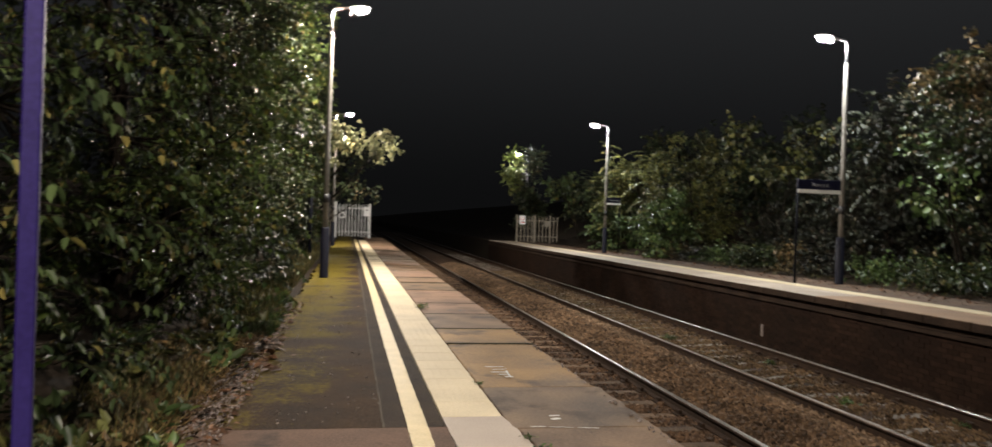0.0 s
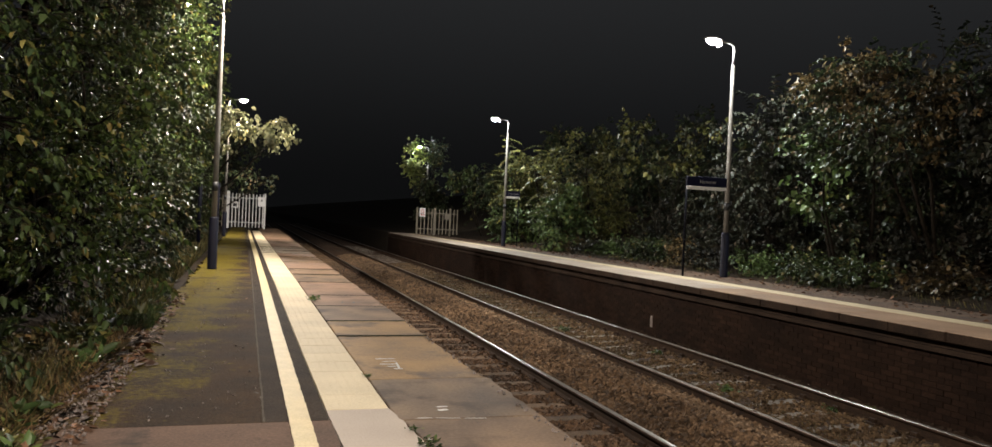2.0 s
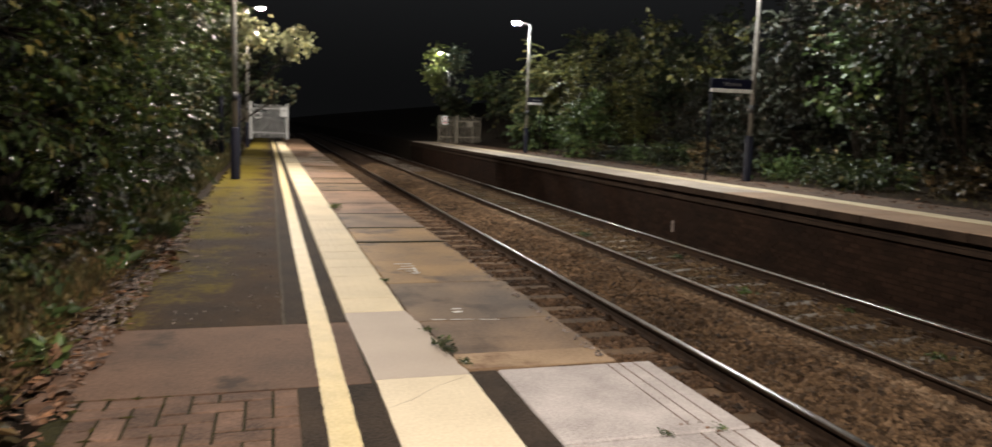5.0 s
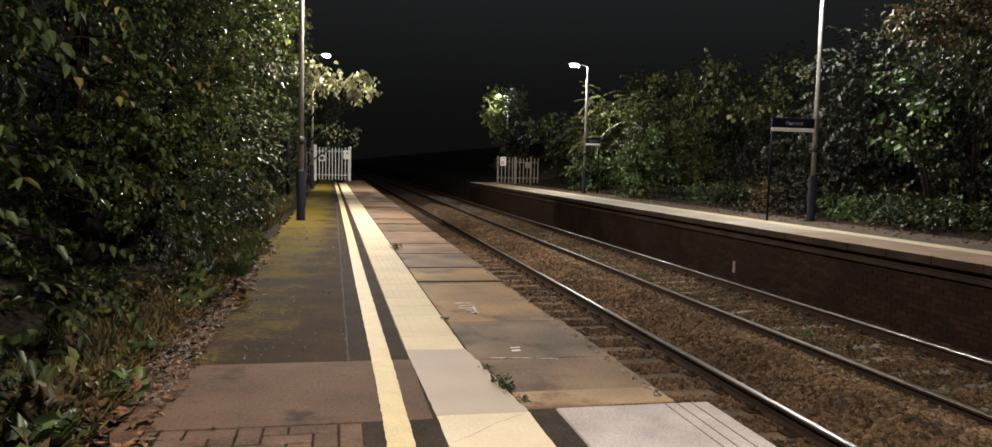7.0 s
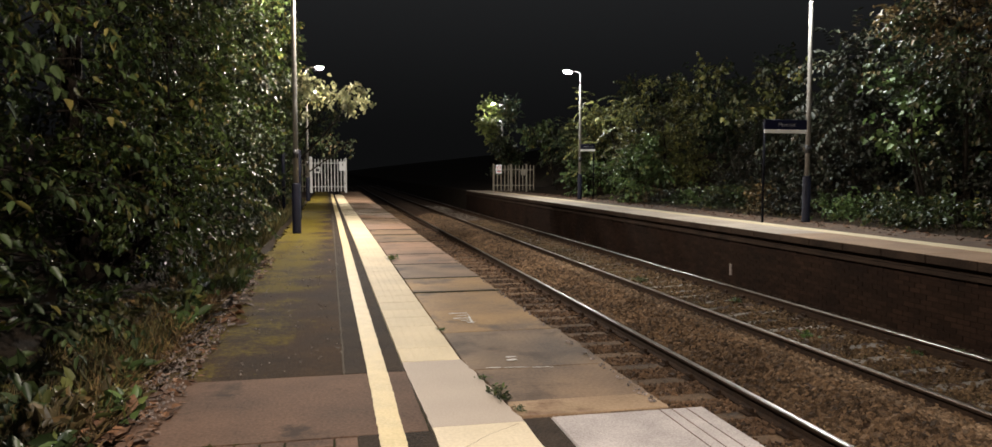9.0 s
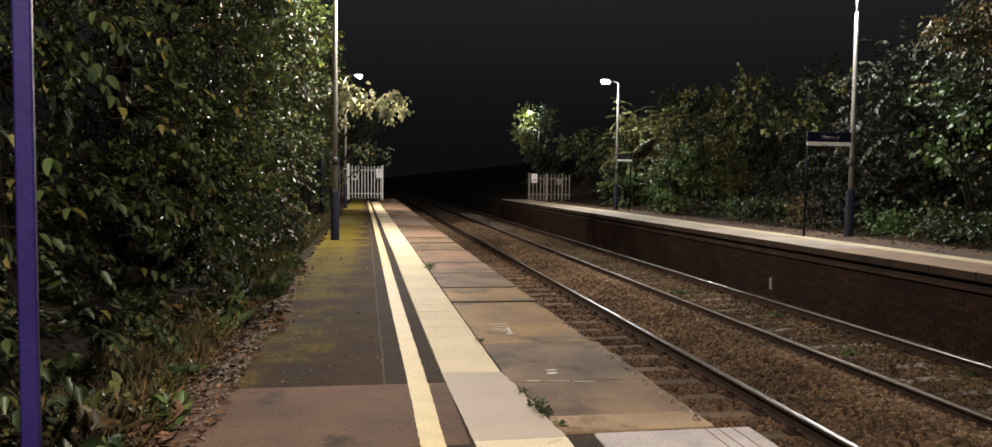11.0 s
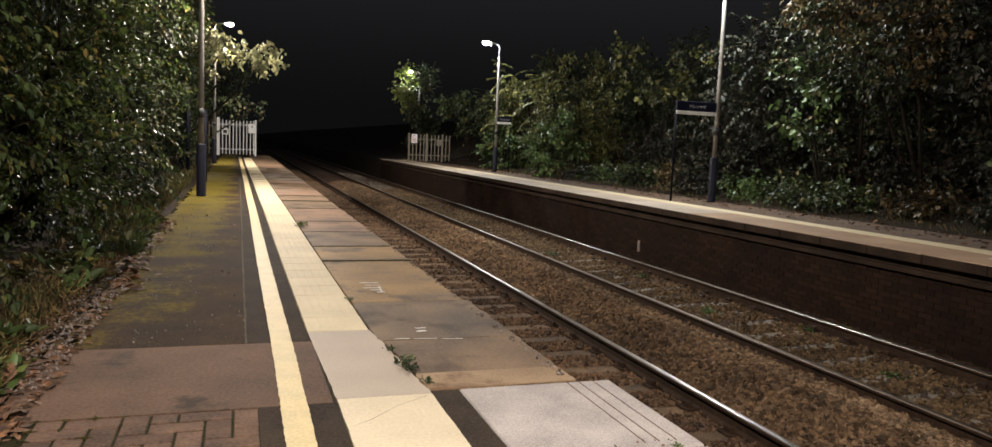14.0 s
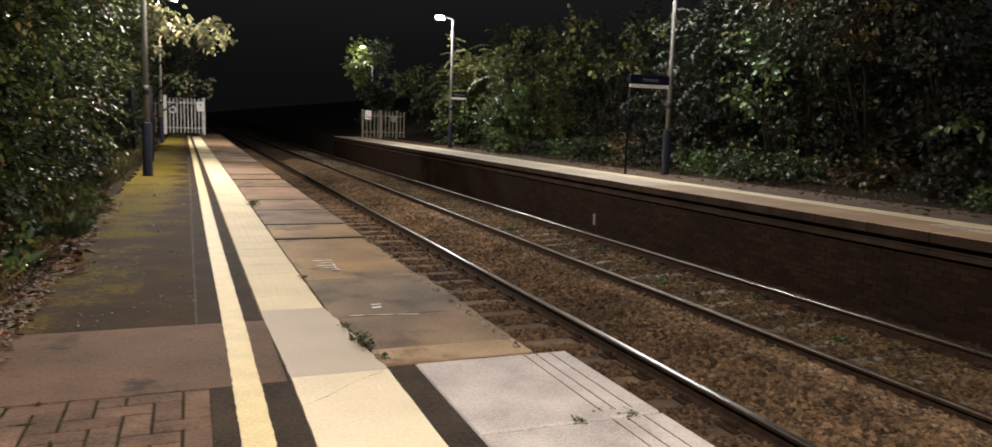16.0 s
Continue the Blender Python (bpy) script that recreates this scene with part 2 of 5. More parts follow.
M = {
    "soil": material("soil", (0.009, 0.0065, 0.0045), (0.030, 0.021, 0.013), 0.95, 1.5, 40, 0.8, spec=0.1),
    "bed": material("ballast_bed", (0.018, 0.010, 0.006), (0.078, 0.045, 0.026), 0.9, 2.0, 45, 1.0, spec=0.2),
    "stone": material("ballast_stone", (0.040, 0.0245, 0.014), (0.185, 0.118, 0.068), 0.9, 0.9, 60, 0.4, per_island=0.7, spec=0.2),
    "stone_pale": material("tan_ballast_stone", (0.075, 0.050, 0.030), (0.27, 0.185, 0.115), 0.9, 0.9, 60, 0.4, per_island=0.6, spec=0.2),
    "stone_dark": material("oily_ballast_stone", (0.032, 0.019, 0.012), (0.155, 0.094, 0.055), 0.85, 0.9, 60, 0.4, per_island=0.65, spec=0.25),
    "stone_grey": material("grey_ballast_stone", (0.036, 0.023, 0.013), (0.155, 0.102, 0.056), 0.9, 0.9, 60, 0.4, per_island=0.65, spec=0.15),
    "sleeper": material("weathered_sleeper", (0.046, 0.029, 0.016), (0.17, 0.108, 0.062), 0.85, 5, 45, 0.8, per_object=0.3, spec=0.2),
    "sleeper_grey": material("concrete_sleeper", (0.085, 0.070, 0.054), (0.22, 0.185, 0.148), 0.8, 4, 70, 0.5, per_object=0.3),
    "rust": material("rusty_rail_side", (0.014, 0.008, 0.005), (0.046, 0.027, 0.016), 0.85, 8, 70, 0.4, spec=0.15),
    "steel": material("polished_rail_head", (0.19, 0.17, 0.15), (0.33, 0.30, 0.265), 0.32, 3, 40, 0.05, metal=1.0, rough_var=0.08),
    "worn": material("worn_rail_shoulder", (0.09, 0.065, 0.048), (0.19, 0.15, 0.115), 0.5, 4, 60, 0.1, metal=0.6),
    "asphalt": material("asphalt", (0.013, 0.009, 0.0065), (0.060, 0.043, 0.031), 0.9, 2.5, 75, 1.0, spec=0.15),
    "asphalt_moss": mossy_asphalt(),
    "concrete": material("brown_concrete", (0.046, 0.026, 0.017), (0.172, 0.104, 0.071), 0.8, 1.3, 60, 0.2, stain=(0.040, 0.026, 0.019), stain_scale=2.2, stain_at=0.56, spec=0.15, grain=0.6),
    "slab_tan": material("tan_stone_slab", (0.075, 0.047, 0.029), (0.235, 0.158, 0.098), 0.65, 1.6, 45, 0.2, stain=(0.060, 0.038, 0.024), stain_scale=1.2, stain_at=0.50, spec=0.15, grain=0.55),
    "slab_sand": material("tan_mortar", (0.19, 0.128, 0.074), (0.37, 0.265, 0.17), 0.75, 2.4, 60, 0.15, stain=(0.15, 0.085, 0.050), stain_scale=2.5, stain_at=0.55, spec=0.15, grain=0.5),
    "slab_grey": material("grey_brown_stone_slab", (0.070, 0.047, 0.030), (0.225, 0.156, 0.099), 0.65, 1.6, 45, 0.2, stain=(0.055, 0.036, 0.023), stain_scale=1.8, stain_at=0.52, spec=0.15, grain=0.55),
    "slab_ochre": material("ochre_stained_slab", (0.130, 0.074, 0.026), (0.37, 0.225, 0.085), 0.6, 1.4, 45, 0.2, stain=(0.075, 0.044, 0.024), stain_scale=1.5, stain_at=0.54, spec=0.15, grain=0.55),
    "slab_mauve": material("mauve_brown_slab", (0.110, 0.066, 0.043), (0.285, 0.180, 0.117), 0.65, 1.6, 45, 0.2, stain=(0.085, 0.050, 0.030), stain_scale=1.9, stain_at=0.54, spec=0.15, grain=0.55),
    "granite": material("pale_grey_slab", (0.27, 0.245, 0.24), (0.52, 0.48, 0.468), 0.85, 3, 90, 0.25, per_object=0.04, spec=0.25),
    "pad": material("grey_resin_patch", (0.36, 0.30, 0.245), (0.45, 0.385, 0.32), 0.7, 2.0, 80, 0.12),
    "yellow": material("yellow_line_paint", (0.46, 0.365, 0.165), (0.64, 0.52, 0.268), 0.6, 6, 60, 0.3),
    "tactile": material("buff_tactile_tile", (0.52, 0.435, 0.278), (0.70, 0.602, 0.41), 0.7, 1.6, 70, 0.2, per_object=0.05),
    "buff": material("buff_painted_patch", (0.55, 0.468, 0.328), (0.71, 0.62, 0.452), 0.65, 2.2, 60, 0.15, stain=(0.50, 0.415, 0.28), stain_scale=3, stain_at=0.6),
    "white": material("white_paint", (0.5, 0.48, 0.44), (0.75, 0.73, 0.7), 0.6, 9, 60, 0.2),
    "brick": material("paving_brick", (0.048, 0.029, 0.021), (0.175, 0.108, 0.076), 0.85, 5, 60, 0.5, per_object=0.28, spec=0.2, grain=0.7),
    "joint_grey": material("worn_grey_joint", (0.05, 0.042, 0.032), (0.13, 0.11, 0.085), 0.9, 6, 60, 0.6, spec=0.15),
    "moss": material("dark_moss", (0.012, 0.011, 0.004), (0.060, 0.054, 0.014), 0.95, 9, 120, 1.0, spec=0.05),
    "joint": material("mossy_joint", (0.008, 0.008, 0.0035), (0.034, 0.031, 0.011), 0.95, 6, 60, 0.8, spec=0.1),
    # wall brick and mortar: soot plus the wall's shade, both in the colour
    "wall_brick": material("sooty_shaded_wall_brick", (0.0085, 0.0047, 0.0032), (0.029, 0.0155, 0.0098), 0.9, 1.0, 60, 0.4, per_object=0.3, spec=0.10),
    "wall_brick_mass": material("sooty_shaded_wall_brick_far", (0.0085, 0.0047, 0.0032), (0.029, 0.0155, 0.0098), 0.9, 1.0, 60, 0.4, per_island=0.3, spec=0.10),
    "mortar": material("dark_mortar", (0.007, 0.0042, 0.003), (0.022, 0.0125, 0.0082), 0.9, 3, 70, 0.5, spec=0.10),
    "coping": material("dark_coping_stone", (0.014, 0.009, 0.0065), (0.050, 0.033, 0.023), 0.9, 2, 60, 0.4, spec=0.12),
    "far_slab": material("pale_platform_slab", (0.32, 0.26, 0.205), (0.50, 0.42, 0.35), 0.75, 1.4, 60, 0.3, per_object=0.05),
    "far_edge": material("worn_far_edge_slab", (0.28, 0.225, 0.175), (0.50, 0.425, 0.35), 0.75, 0.7, 60, 0.3, per_object=0.05),
    "far_brown": material("brown_far_edge_slab", (0.17, 0.105, 0.062), (0.43, 0.285, 0.18), 0.75, 0.8, 60, 0.3, per_object=0.10, grain=0.6),
    "far_back": material("littered_platform_back", (0.05, 0.031, 0.020), (0.15, 0.092, 0.058), 0.9, 2.2, 40, 0.8),
    "galv": material("galvanised_steel", (0.50, 0.50, 0.49), (0.68, 0.68, 0.66), 0.5, 5, 60, 0.1, metal=0.1),
    "galv_dull": material("weathered_galvanised_steel", (0.15, 0.13, 0.10), (0.27, 0.24, 0.19), 0.6, 5, 60, 0.1, metal=0.3),
    "column": material("grey_lamp_column", (0.12, 0.112, 0.10), (0.21, 0.198, 0.178), 0.5, 4, 60, 0.1, metal=0.2),
    "blue": material("dark_blue_paint", (0.003, 0.0033, 0.0085), (0.0055, 0.006, 0.016), 0.6, 4, 50, 0.15, spec=0.2),
    "post_blue": material("purple_blue_post_paint", (0.011, 0.0065, 0.055), (0.019, 0.0125, 0.085), 0.6, 3, 50, 0.12, spec=0.15),
    "post_dark": material("near_black_post_paint", (0.002, 0.002, 0.004), (0.004, 0.004, 0.008), 0.7, 4, 50, 0.1, spec=0.1),
    "plate": material("dull_plate", (0.04, 0.04, 0.042), (0.075, 0.075, 0.075), 0.6, 5, 50, 0.1),
    "black": material("black_band", (0.008, 0.008, 0.01), (0.02, 0.02, 0.022), 0.6, 5, 50, 0.1),
    "sign_blue": material("sign_blue_face", (0.004, 0.0045, 0.018), (0.007, 0.008, 0.028), 0.5, 3, 40, 0.02, spec=0.2),
    "sign_white": material("sign_white_face", (0.70, 0.70, 0.70), (0.80, 0.80, 0.79), 0.45, 3, 40, 0.02),
    "letter": material("dull_white_lettering", (0.20, 0.20, 0.21), (0.28, 0.28, 0.29), 0.6, 3, 40, 0.0),
    "sign_red": material("sign_red_mark", (0.45, 0.03, 0.02), (0.6, 0.05, 0.03), 0.45, 3, 40, 0.02),
    "head": material("grey_lantern_body", (0.10, 0.10, 0.10), (0.16, 0.16, 0.16), 0.6, 6, 40, 0.05),
    "bark": material("bark", (0.006, 0.0048, 0.0036), (0.019, 0.0145, 0.010), 0.95, 5, 50, 0.9, spec=0.1),
    "dead": material("fallen_leaves", (0.036, 0.018, 0.010), (0.18, 0.088, 0.042), 0.75, 2.5, 50, 0.2, per_island=0.7),
    "chip": material("pale_stone_chips", (0.10, 0.078, 0.068), (0.30, 0.25, 0.225), 0.85, 5, 60, 0.2, per_island=0.5),
    "ivy": leaf_material("glossy_hedge_leaf", (0.014, 0.026, 0.007), (0.058, 0.084, 0.020), (0.14, 0.105, 0.027), 0.08, 0.42),
    "shrub": leaf_material("shrub_leaf", (0.014, 0.025, 0.009), (0.050, 0.072, 0.024), (0.13, 0.105, 0.030), 0.10, 0.42),
    "tree": leaf_material("tree_leaf", (0.013, 0.024, 0.010), (0.050, 0.066, 0.028), (0.11, 0.070, 0.030), 0.18, 0.52),
    "hedge": leaf_material("dark_hedge_leaf", (0.009, 0.016, 0.007), (0.036, 0.050, 0.021), (0.085, 0.064, 0.024), 0.12, 0.54),
    # leaf colour lowered to stand in for foliage the lamps don't reach
    "shade_leaf": leaf_material("shade_darkened_leaf", (0.006, 0.008, 0.0045), (0.021, 0.024, 0.013), (0.060, 0.044, 0.027), 0.10, 0.58),
    "brown": leaf_material("browning_leaf", (0.030, 0.024, 0.012), (0.085, 0.066, 0.030), (0.15, 0.095, 0.040), 0.28, 0.45),
    "olive": leaf_material("olive_leaf", (0.030, 0.036, 0.011), (0.095, 0.098, 0.027), (0.14, 0.115, 0.032), 0.15, 0.5),
    "dry": leaf_material("dry_stem", (0.045, 0.028, 0.012), (0.14, 0.09, 0.036), (0.22, 0.15, 0.06), 0.4, 0.7),
    # raised leaf colour that carries the lamplit look of one branch
    "lamplit_leaf": leaf_material("lamplit_pale_green_leaf", (0.14, 0.15, 0.08), (0.34, 0.34, 0.19), (0.36, 0.32, 0.17), 0.12, 0.5),
    "bright": leaf_material("bright_bush_leaf", (0.030, 0.054, 0.018), (0.092, 0.136, 0.044), (0.13, 0.135, 0.036), 0.05, 0.42),
    # leaves round the last far lamp, its glow on them put into the colour
    "lamplit_green": leaf_material("lamplit_yellow_green_leaf", (0.07, 0.09, 0.025), (0.20, 0.24, 0.07), (0.24, 0.22, 0.07), 0.1, 0.45),
    "grass": leaf_material("grass_blade", (0.024, 0.026, 0.009), (0.080, 0.080, 0.024), (0.17, 0.125, 0.05), 0.45, 0.6),
    "grass_green": leaf_material("soft_grass_blade", (0.026, 0.05, 0.012), (0.06, 0.10, 0.026), (0.12, 0.12, 0.04), 0.15, 0.55),
    "lens": glow_material("lit_lamp_lens", (1.0, 0.97, 0.92), 220.0),
}


# ---- mesh helpers ----
def part(name, bm, mat, parent=None, label="", smooth=False):
    """Links a bmesh as one mesh object under a thing or a part."""
    data = bpy.data.meshes.new(name)
    bm.normal_update()
    bm.to_mesh(data)
    bm.free()
    for one in mat if isinstance(mat, (list, tuple)) else [mat]:
        data.materials.append(one)
    if smooth:
        for p in data.polygons:
            p.use_smooth = True
    ob = new(name, data)
    if parent:
        ob.parent = parent
    if label:
        tagged(ob, label)
    return ob


def shared(name, data, parent, m):
    """One more object on a mesh that its like already use."""
    ob = new(name, data)
    ob.parent = parent
    ob.matrix_basis = m
    return ob


def thing(name, m, label, category, group=""):
    ob = new(name)
    ob.empty_display_size = 0.1
    ob.matrix_basis = m
    return tagged(ob, label, category, group)


def box(bm, x0, x1, y0, y1, z0, z1, bevel=0.0):
    r = bmesh.ops.create_cube(bm, size=1.0)
    for v in r["verts"]:
        v.co = Vector((x0 + (v.co.x + 0.5) * (x1 - x0), y0 + (v.co.y + 0.5) * (y1 - y0), z0 + (v.co.z + 0.5) * (z1 - z0)))
    if bevel:
        edges = list({e for v in r["verts"] for e in v.link_edges})
        bmesh.ops.bevel(bm, geom=edges, offset=bevel, segments=1, affect="EDGES", profile=0.5)
    return bm


def one_box(*a, **k):
    return box(bmesh.new(), *a, **k)


def tube(bm, points, radii, sides=10, cap=True):
    """A tube through points with a radius at each."""
    rings = []
    for i, p in enumerate(points):
        p = Vector(p)
        a = Vector(points[max(0, i - 1)])
        b = Vector(points[min(len(points) - 1, i + 1)])
        d = (b - a).normalized()
        q = d.to_track_quat("Z", "Y")
        rings.append([bm.verts.new(p + q @ Vector((math.cos(2 * math.pi * s / sides) * radii[i], math.sin(2 * math.pi * s / sides) * radii[i], 0))) for s in range(sides)])
    for r0, r1 in zip(rings, rings[1:]):
        for s in range(sides):
            bm.faces.new((r0[s], r0[(s + 1) % sides], r1[(s + 1) % sides], r1[s]))
    if cap:
        bm.faces.new(rings[0][::-1])
        bm.faces.new(rings[-1])
    return bm


def extrude_profile(profile, ys, closed=True):
    """A bmesh of the (x, z) profile swept along y."""
    bm = bmesh.new()
    rings = [[bm.verts.new((x, y, z)) for x, z in profile] for y in ys]
    n = len(profile)
    for r0, r1 in zip(rings, rings[1:]):
        for s in range(n if closed else n - 1):
            bm.faces.new((r0[s], r1[s], r1[(s + 1) % n], r0[(s + 1) % n]))
    if closed:
        bm.faces.new(rings[0])
        bm.faces.new(rings[-1][::-1])
    bmesh.ops.recalc_face_normals(bm, faces=bm.faces)
    return bm


def np_object(name, verts, quads, mat, parent=None, smooth=True):
    """A mesh object from arrays of corners and four-sided faces."""
    data = bpy.data.meshes.new(name)
    nq, w = quads.shape
    data.vertices.add(len(verts))
    data.vertices.foreach_set("co", verts.astype(np.float32).ravel())
    data.loops.add(nq * w)
    data.loops.foreach_set("vertex_index", quads.astype(np.int32).ravel())
    data.polygons.add(nq)
    data.polygons.foreach_set("loop_start", np.arange(0, nq * w, w, dtype=np.int32))
    data.update(calc_edges=True)
    data.materials.append(mat)
    data.polygons.foreach_set("use_smooth", np.full(nq, smooth))
    ob = new(name, data)
    if parent:
        ob.parent = parent
    return ob


def unit(a):
    return a / (np.linalg.norm(a, axis=1, keepdims=True) + 1e-9)


def leaf_arrays(rng, pos, way, size, wide=0.55, tilt=0.7):
    """Ovate leaves, each of two folded halves: corners and faces."""
    n = len(pos)
    up = unit(np.array([0, 0, 1.0]) + rng.normal(0, tilt, (n, 3)))
    d = unit(way)
    side = unit(np.cross(d, up))
    nor = np.cross(side, d)
    s = size[:, None]
    w = wide * 0.5 * s
    fold = 0.18 * wide * s
    droop = -0.16 * s * nor
    v = np.stack([
        pos,
        pos + 0.28 * s * d + w * side + fold * nor,
        pos + 0.68 * s * d + 0.75 * w * side + fold * nor + 0.4 * droop,
        pos + s * d + droop,
        pos + 0.68 * s * d - 0.75 * w * side + fold * nor + 0.4 * droop,
        pos + 0.28 * s * d - w * side + fold * nor,
    ], 1).reshape(-1, 3)
    base = np.arange(n)[:, None] * 6
    q = np.concatenate([base + [0, 1, 2, 3], base + [0, 3, 4, 5]])
    return v, q


def foliage(name, label, category, base, lobes, leaf, per_twig, twigs, mat, seed, trunk=0.09, group="", droop=0.35, wide=0.55, limbs=True, clump=0.5, sprays=0, fill=0.16, dens=2.6):
    """A shrub or tree: stems that reach into lobes (x, y, z, rx, ry, rz), and a crown of leafy clumps set on the lobes with gaps between."""
    rng = np.random.default_rng(seed)
    root = thing(name, pose(*base), label, category, group)
    o = np.array(base)
    vol = np.array([lo[3] * lo[4] + lo[4] * lo[5] + lo[3] * lo[5] for lo in lobes])
    counts = np.maximum(4, (twigs * vol / vol.sum()).astype(int))
    wood, stem = bmesh.new(), None
    all_v, all_q, off = [], [], 0

    def add(pos, d, size, tilt=0.55):
        nonlocal off
        v, q = leaf_arrays(rng, pos, d, size, wide, tilt)
        v[:, 2] = np.maximum(v[:, 2], o[2] + 0.005)
        all_v.append(v)
        all_q.append(q + off)
        off += len(v)

    for lo, c in zip(lobes, counts):
        centre, rad = np.array(lo[:3]), np.array(lo[3:])
        n_clump = max(3, int(dens * (rad[0] * rad[1] + rad[1] * rad[2] + rad[0] * rad[2]) / clump**2 / 3))
        cu = unit(rng.normal(0, 1, (n_clump, 3)))
        cc = centre + cu * rad * rng.uniform(0.62, 1.0, (n_clump, 1))
        cr = clump * rng.uniform(0.5, 1.15, n_clump)
        pick = rng.choice(n_clump, c, p=cr**2 / (cr**2).sum())
        u = unit(rng.normal(0, 1, (c, 3)) + 0.5 * cu[pick])
        tips = cc[pick] + u * cr[pick][:, None] * rng.uniform(0.25, 1.0, (c, 1)) ** 0.6 * [1, 1, 0.75]
        loose = rng.uniform(0, 1, c) < fill
        inner = centre + unit(rng.normal(0, 1, (c, 3))) * rad * rng.uniform(0.2, 0.95, (c, 1))
        tips[loose] = inner[loose]
        tips[:, 2] = np.maximum(tips[:, 2], o[2] + 0.04)
        way = unit(u * [1, 1, 0.6] + rng.normal(0, 0.4, (c, 3)) - [0, 0, droop * 0.5])
        length = leaf * rng.uniform(2.0, 4.2, (c, 1))
        if limbs:
            mid = (o * 0.35 + centre * 0.65) + rng.normal(0, 0.1, 3)
            tube(wood, [o + rng.normal(0, 0.05, 3) * [1, 1, 0], mid, centre], [trunk, trunk * 0.6, trunk * 0.35], 7, False)
            for j in range(min(n_clump, 24)):
                bend = (centre + cc[j]) / 2 + rng.normal(0, 0.10, 3) * rad
                tube(wood, [centre, bend, cc[j]], [trunk * 0.28, trunk * 0.16, 0.006], 4, False)
        for j in rng.choice(c, min(c, 140), replace=False):
            tube(wood, [tips[j] - way[j] * length[j] * 0.6, tips[j] + way[j] * length[j]], [0.005, 0.002], 3, False)
        k = np.repeat(np.arange(c), per_twig)
        f = rng.uniform(-0.2, 1.0, (len(k), 1))
        pos = tips[k] + way[k] * length[k] * f + rng.normal(0, leaf * 0.3, (len(k), 3))
        d = way[k] * 0.7 + rng.normal(0, 0.55, (len(k), 3)) - [0, 0, droop]
        add(pos, d, leaf * rng.uniform(0.55, 1.25, len(k)))
    # arching sprays that stand out towards the track
    for j in range(sprays):
        lo = lobes[rng.integers(len(lobes))]
        out = np.array([math.copysign(1.0, 3.0 - lo[0]), 0, 0])
        p = np.array(lo[:3]) + out * lo[3] * 0.8 + rng.uniform(-1, 1, 3) * np.array([0.1, lo[4], lo[5]]) * 0.8
        d = unit((out + rng.normal(0, 0.45, 3) + [0, 0, 0.55])[None])[0]
        line, n = [p], 9
        for s in range(n):
            d = d + np.array([0, 0, -0.13])
            d /= np.linalg.norm(d)
            line.append(line[-1] + d * leaf * 0.95)
        tube(wood, line, [0.006 - 0.0045 * s / n for s in range(n + 1)], 4, False)
        side = np.cross(d, [0, 0, 1.0])
        side /= np.linalg.norm(side) + 1e-6
        pos, ways = [], []
        for s in range(2, n + 1):
            for sg in (-1, 1):
                pos.append(line[s])
                ways.append((line[s] - line[s - 1]) / leaf * 0.6 + side * sg * 0.8 + np.array([0, 0, -0.45]) + rng.normal(0, 0.15, 3))
        add(np.array(pos), np.array(ways), leaf * rng.uniform(0.85, 1.35, len(pos)), 0.3)
    b = part("branchwork", wood, M["bark"], root)
    b.matrix_parent_inverse = root.matrix_basis.inverted()
    tagged(b, kind="stuff")
    crown = np_object("crown", np.concatenate(all_v), np.concatenate(all_q), mat, root)
    crown.matrix_parent_inverse = root.matrix_basis.inverted()
    return root


# ---- ground and trackbed ----
Z_RAIL = -0.90
YA, YB = -14.0, 130.0
ground = part("ground", extrude_profile(
    [(-900, 30), (-60, 9), (-16, 3.2), (-6.5, 0.9), (-3.6, 0.03), (-2.8, -0.03), (-2.6, -0.4), (-2.5, -1.30), (6.8, -1.30), (7.2, -0.4), (7.4, 0.02), (8.6, 0.06), (11.0, 0.35), (18, 2.6), (60, 8), (900, 30)],
    [-900, -60, -14, 0, 5, 10, 15, 20, 30, 45, 60, 90, 130, 300, 900], False), M["soil"])
tagged(ground, "dark earth banks on both sides of the railway", "ground", kind="structure")

rng = np.random.default_rng(5)


def bed_height(x, y):
    """Ballast top: low between the rails, a heaped ridge between the tracks."""
    ridge = 0.17 * np.exp(-((x - 3.2) / 0.55) ** 2)
    return Z_RAIL - 0.168 + ridge + 0.055 * np.clip((x - 4.2) / 1.3, 0.0, 1.0) * (x < 5.7)


xs = np.linspace(0.0, 6.42, 65)
ys = np.concatenate([np.linspace(-14, 2, 20), np.linspace(2.1, 22, 200), np.linspace(22.3, 130, 200)])
gx, gy = np.meshgrid(xs, ys)
gz = bed_height(gx, gy) + rng.normal(0, 0.012, gx.shape)
i = np.arange(len(ys) - 1)[:, None] * len(xs) + np.arange(len(xs) - 1)[None]
q = np.stack([i, i + 1, i + 1 + len(xs), i + len(xs)], -1).reshape(-1, 4)
bed = np_object("trackbed", np.stack([gx, gy, gz], -1).reshape(-1, 3), q, M["bed"])
tagged(bed, "brown ballast trackbed between the platforms", "trackbed", kind="structure")


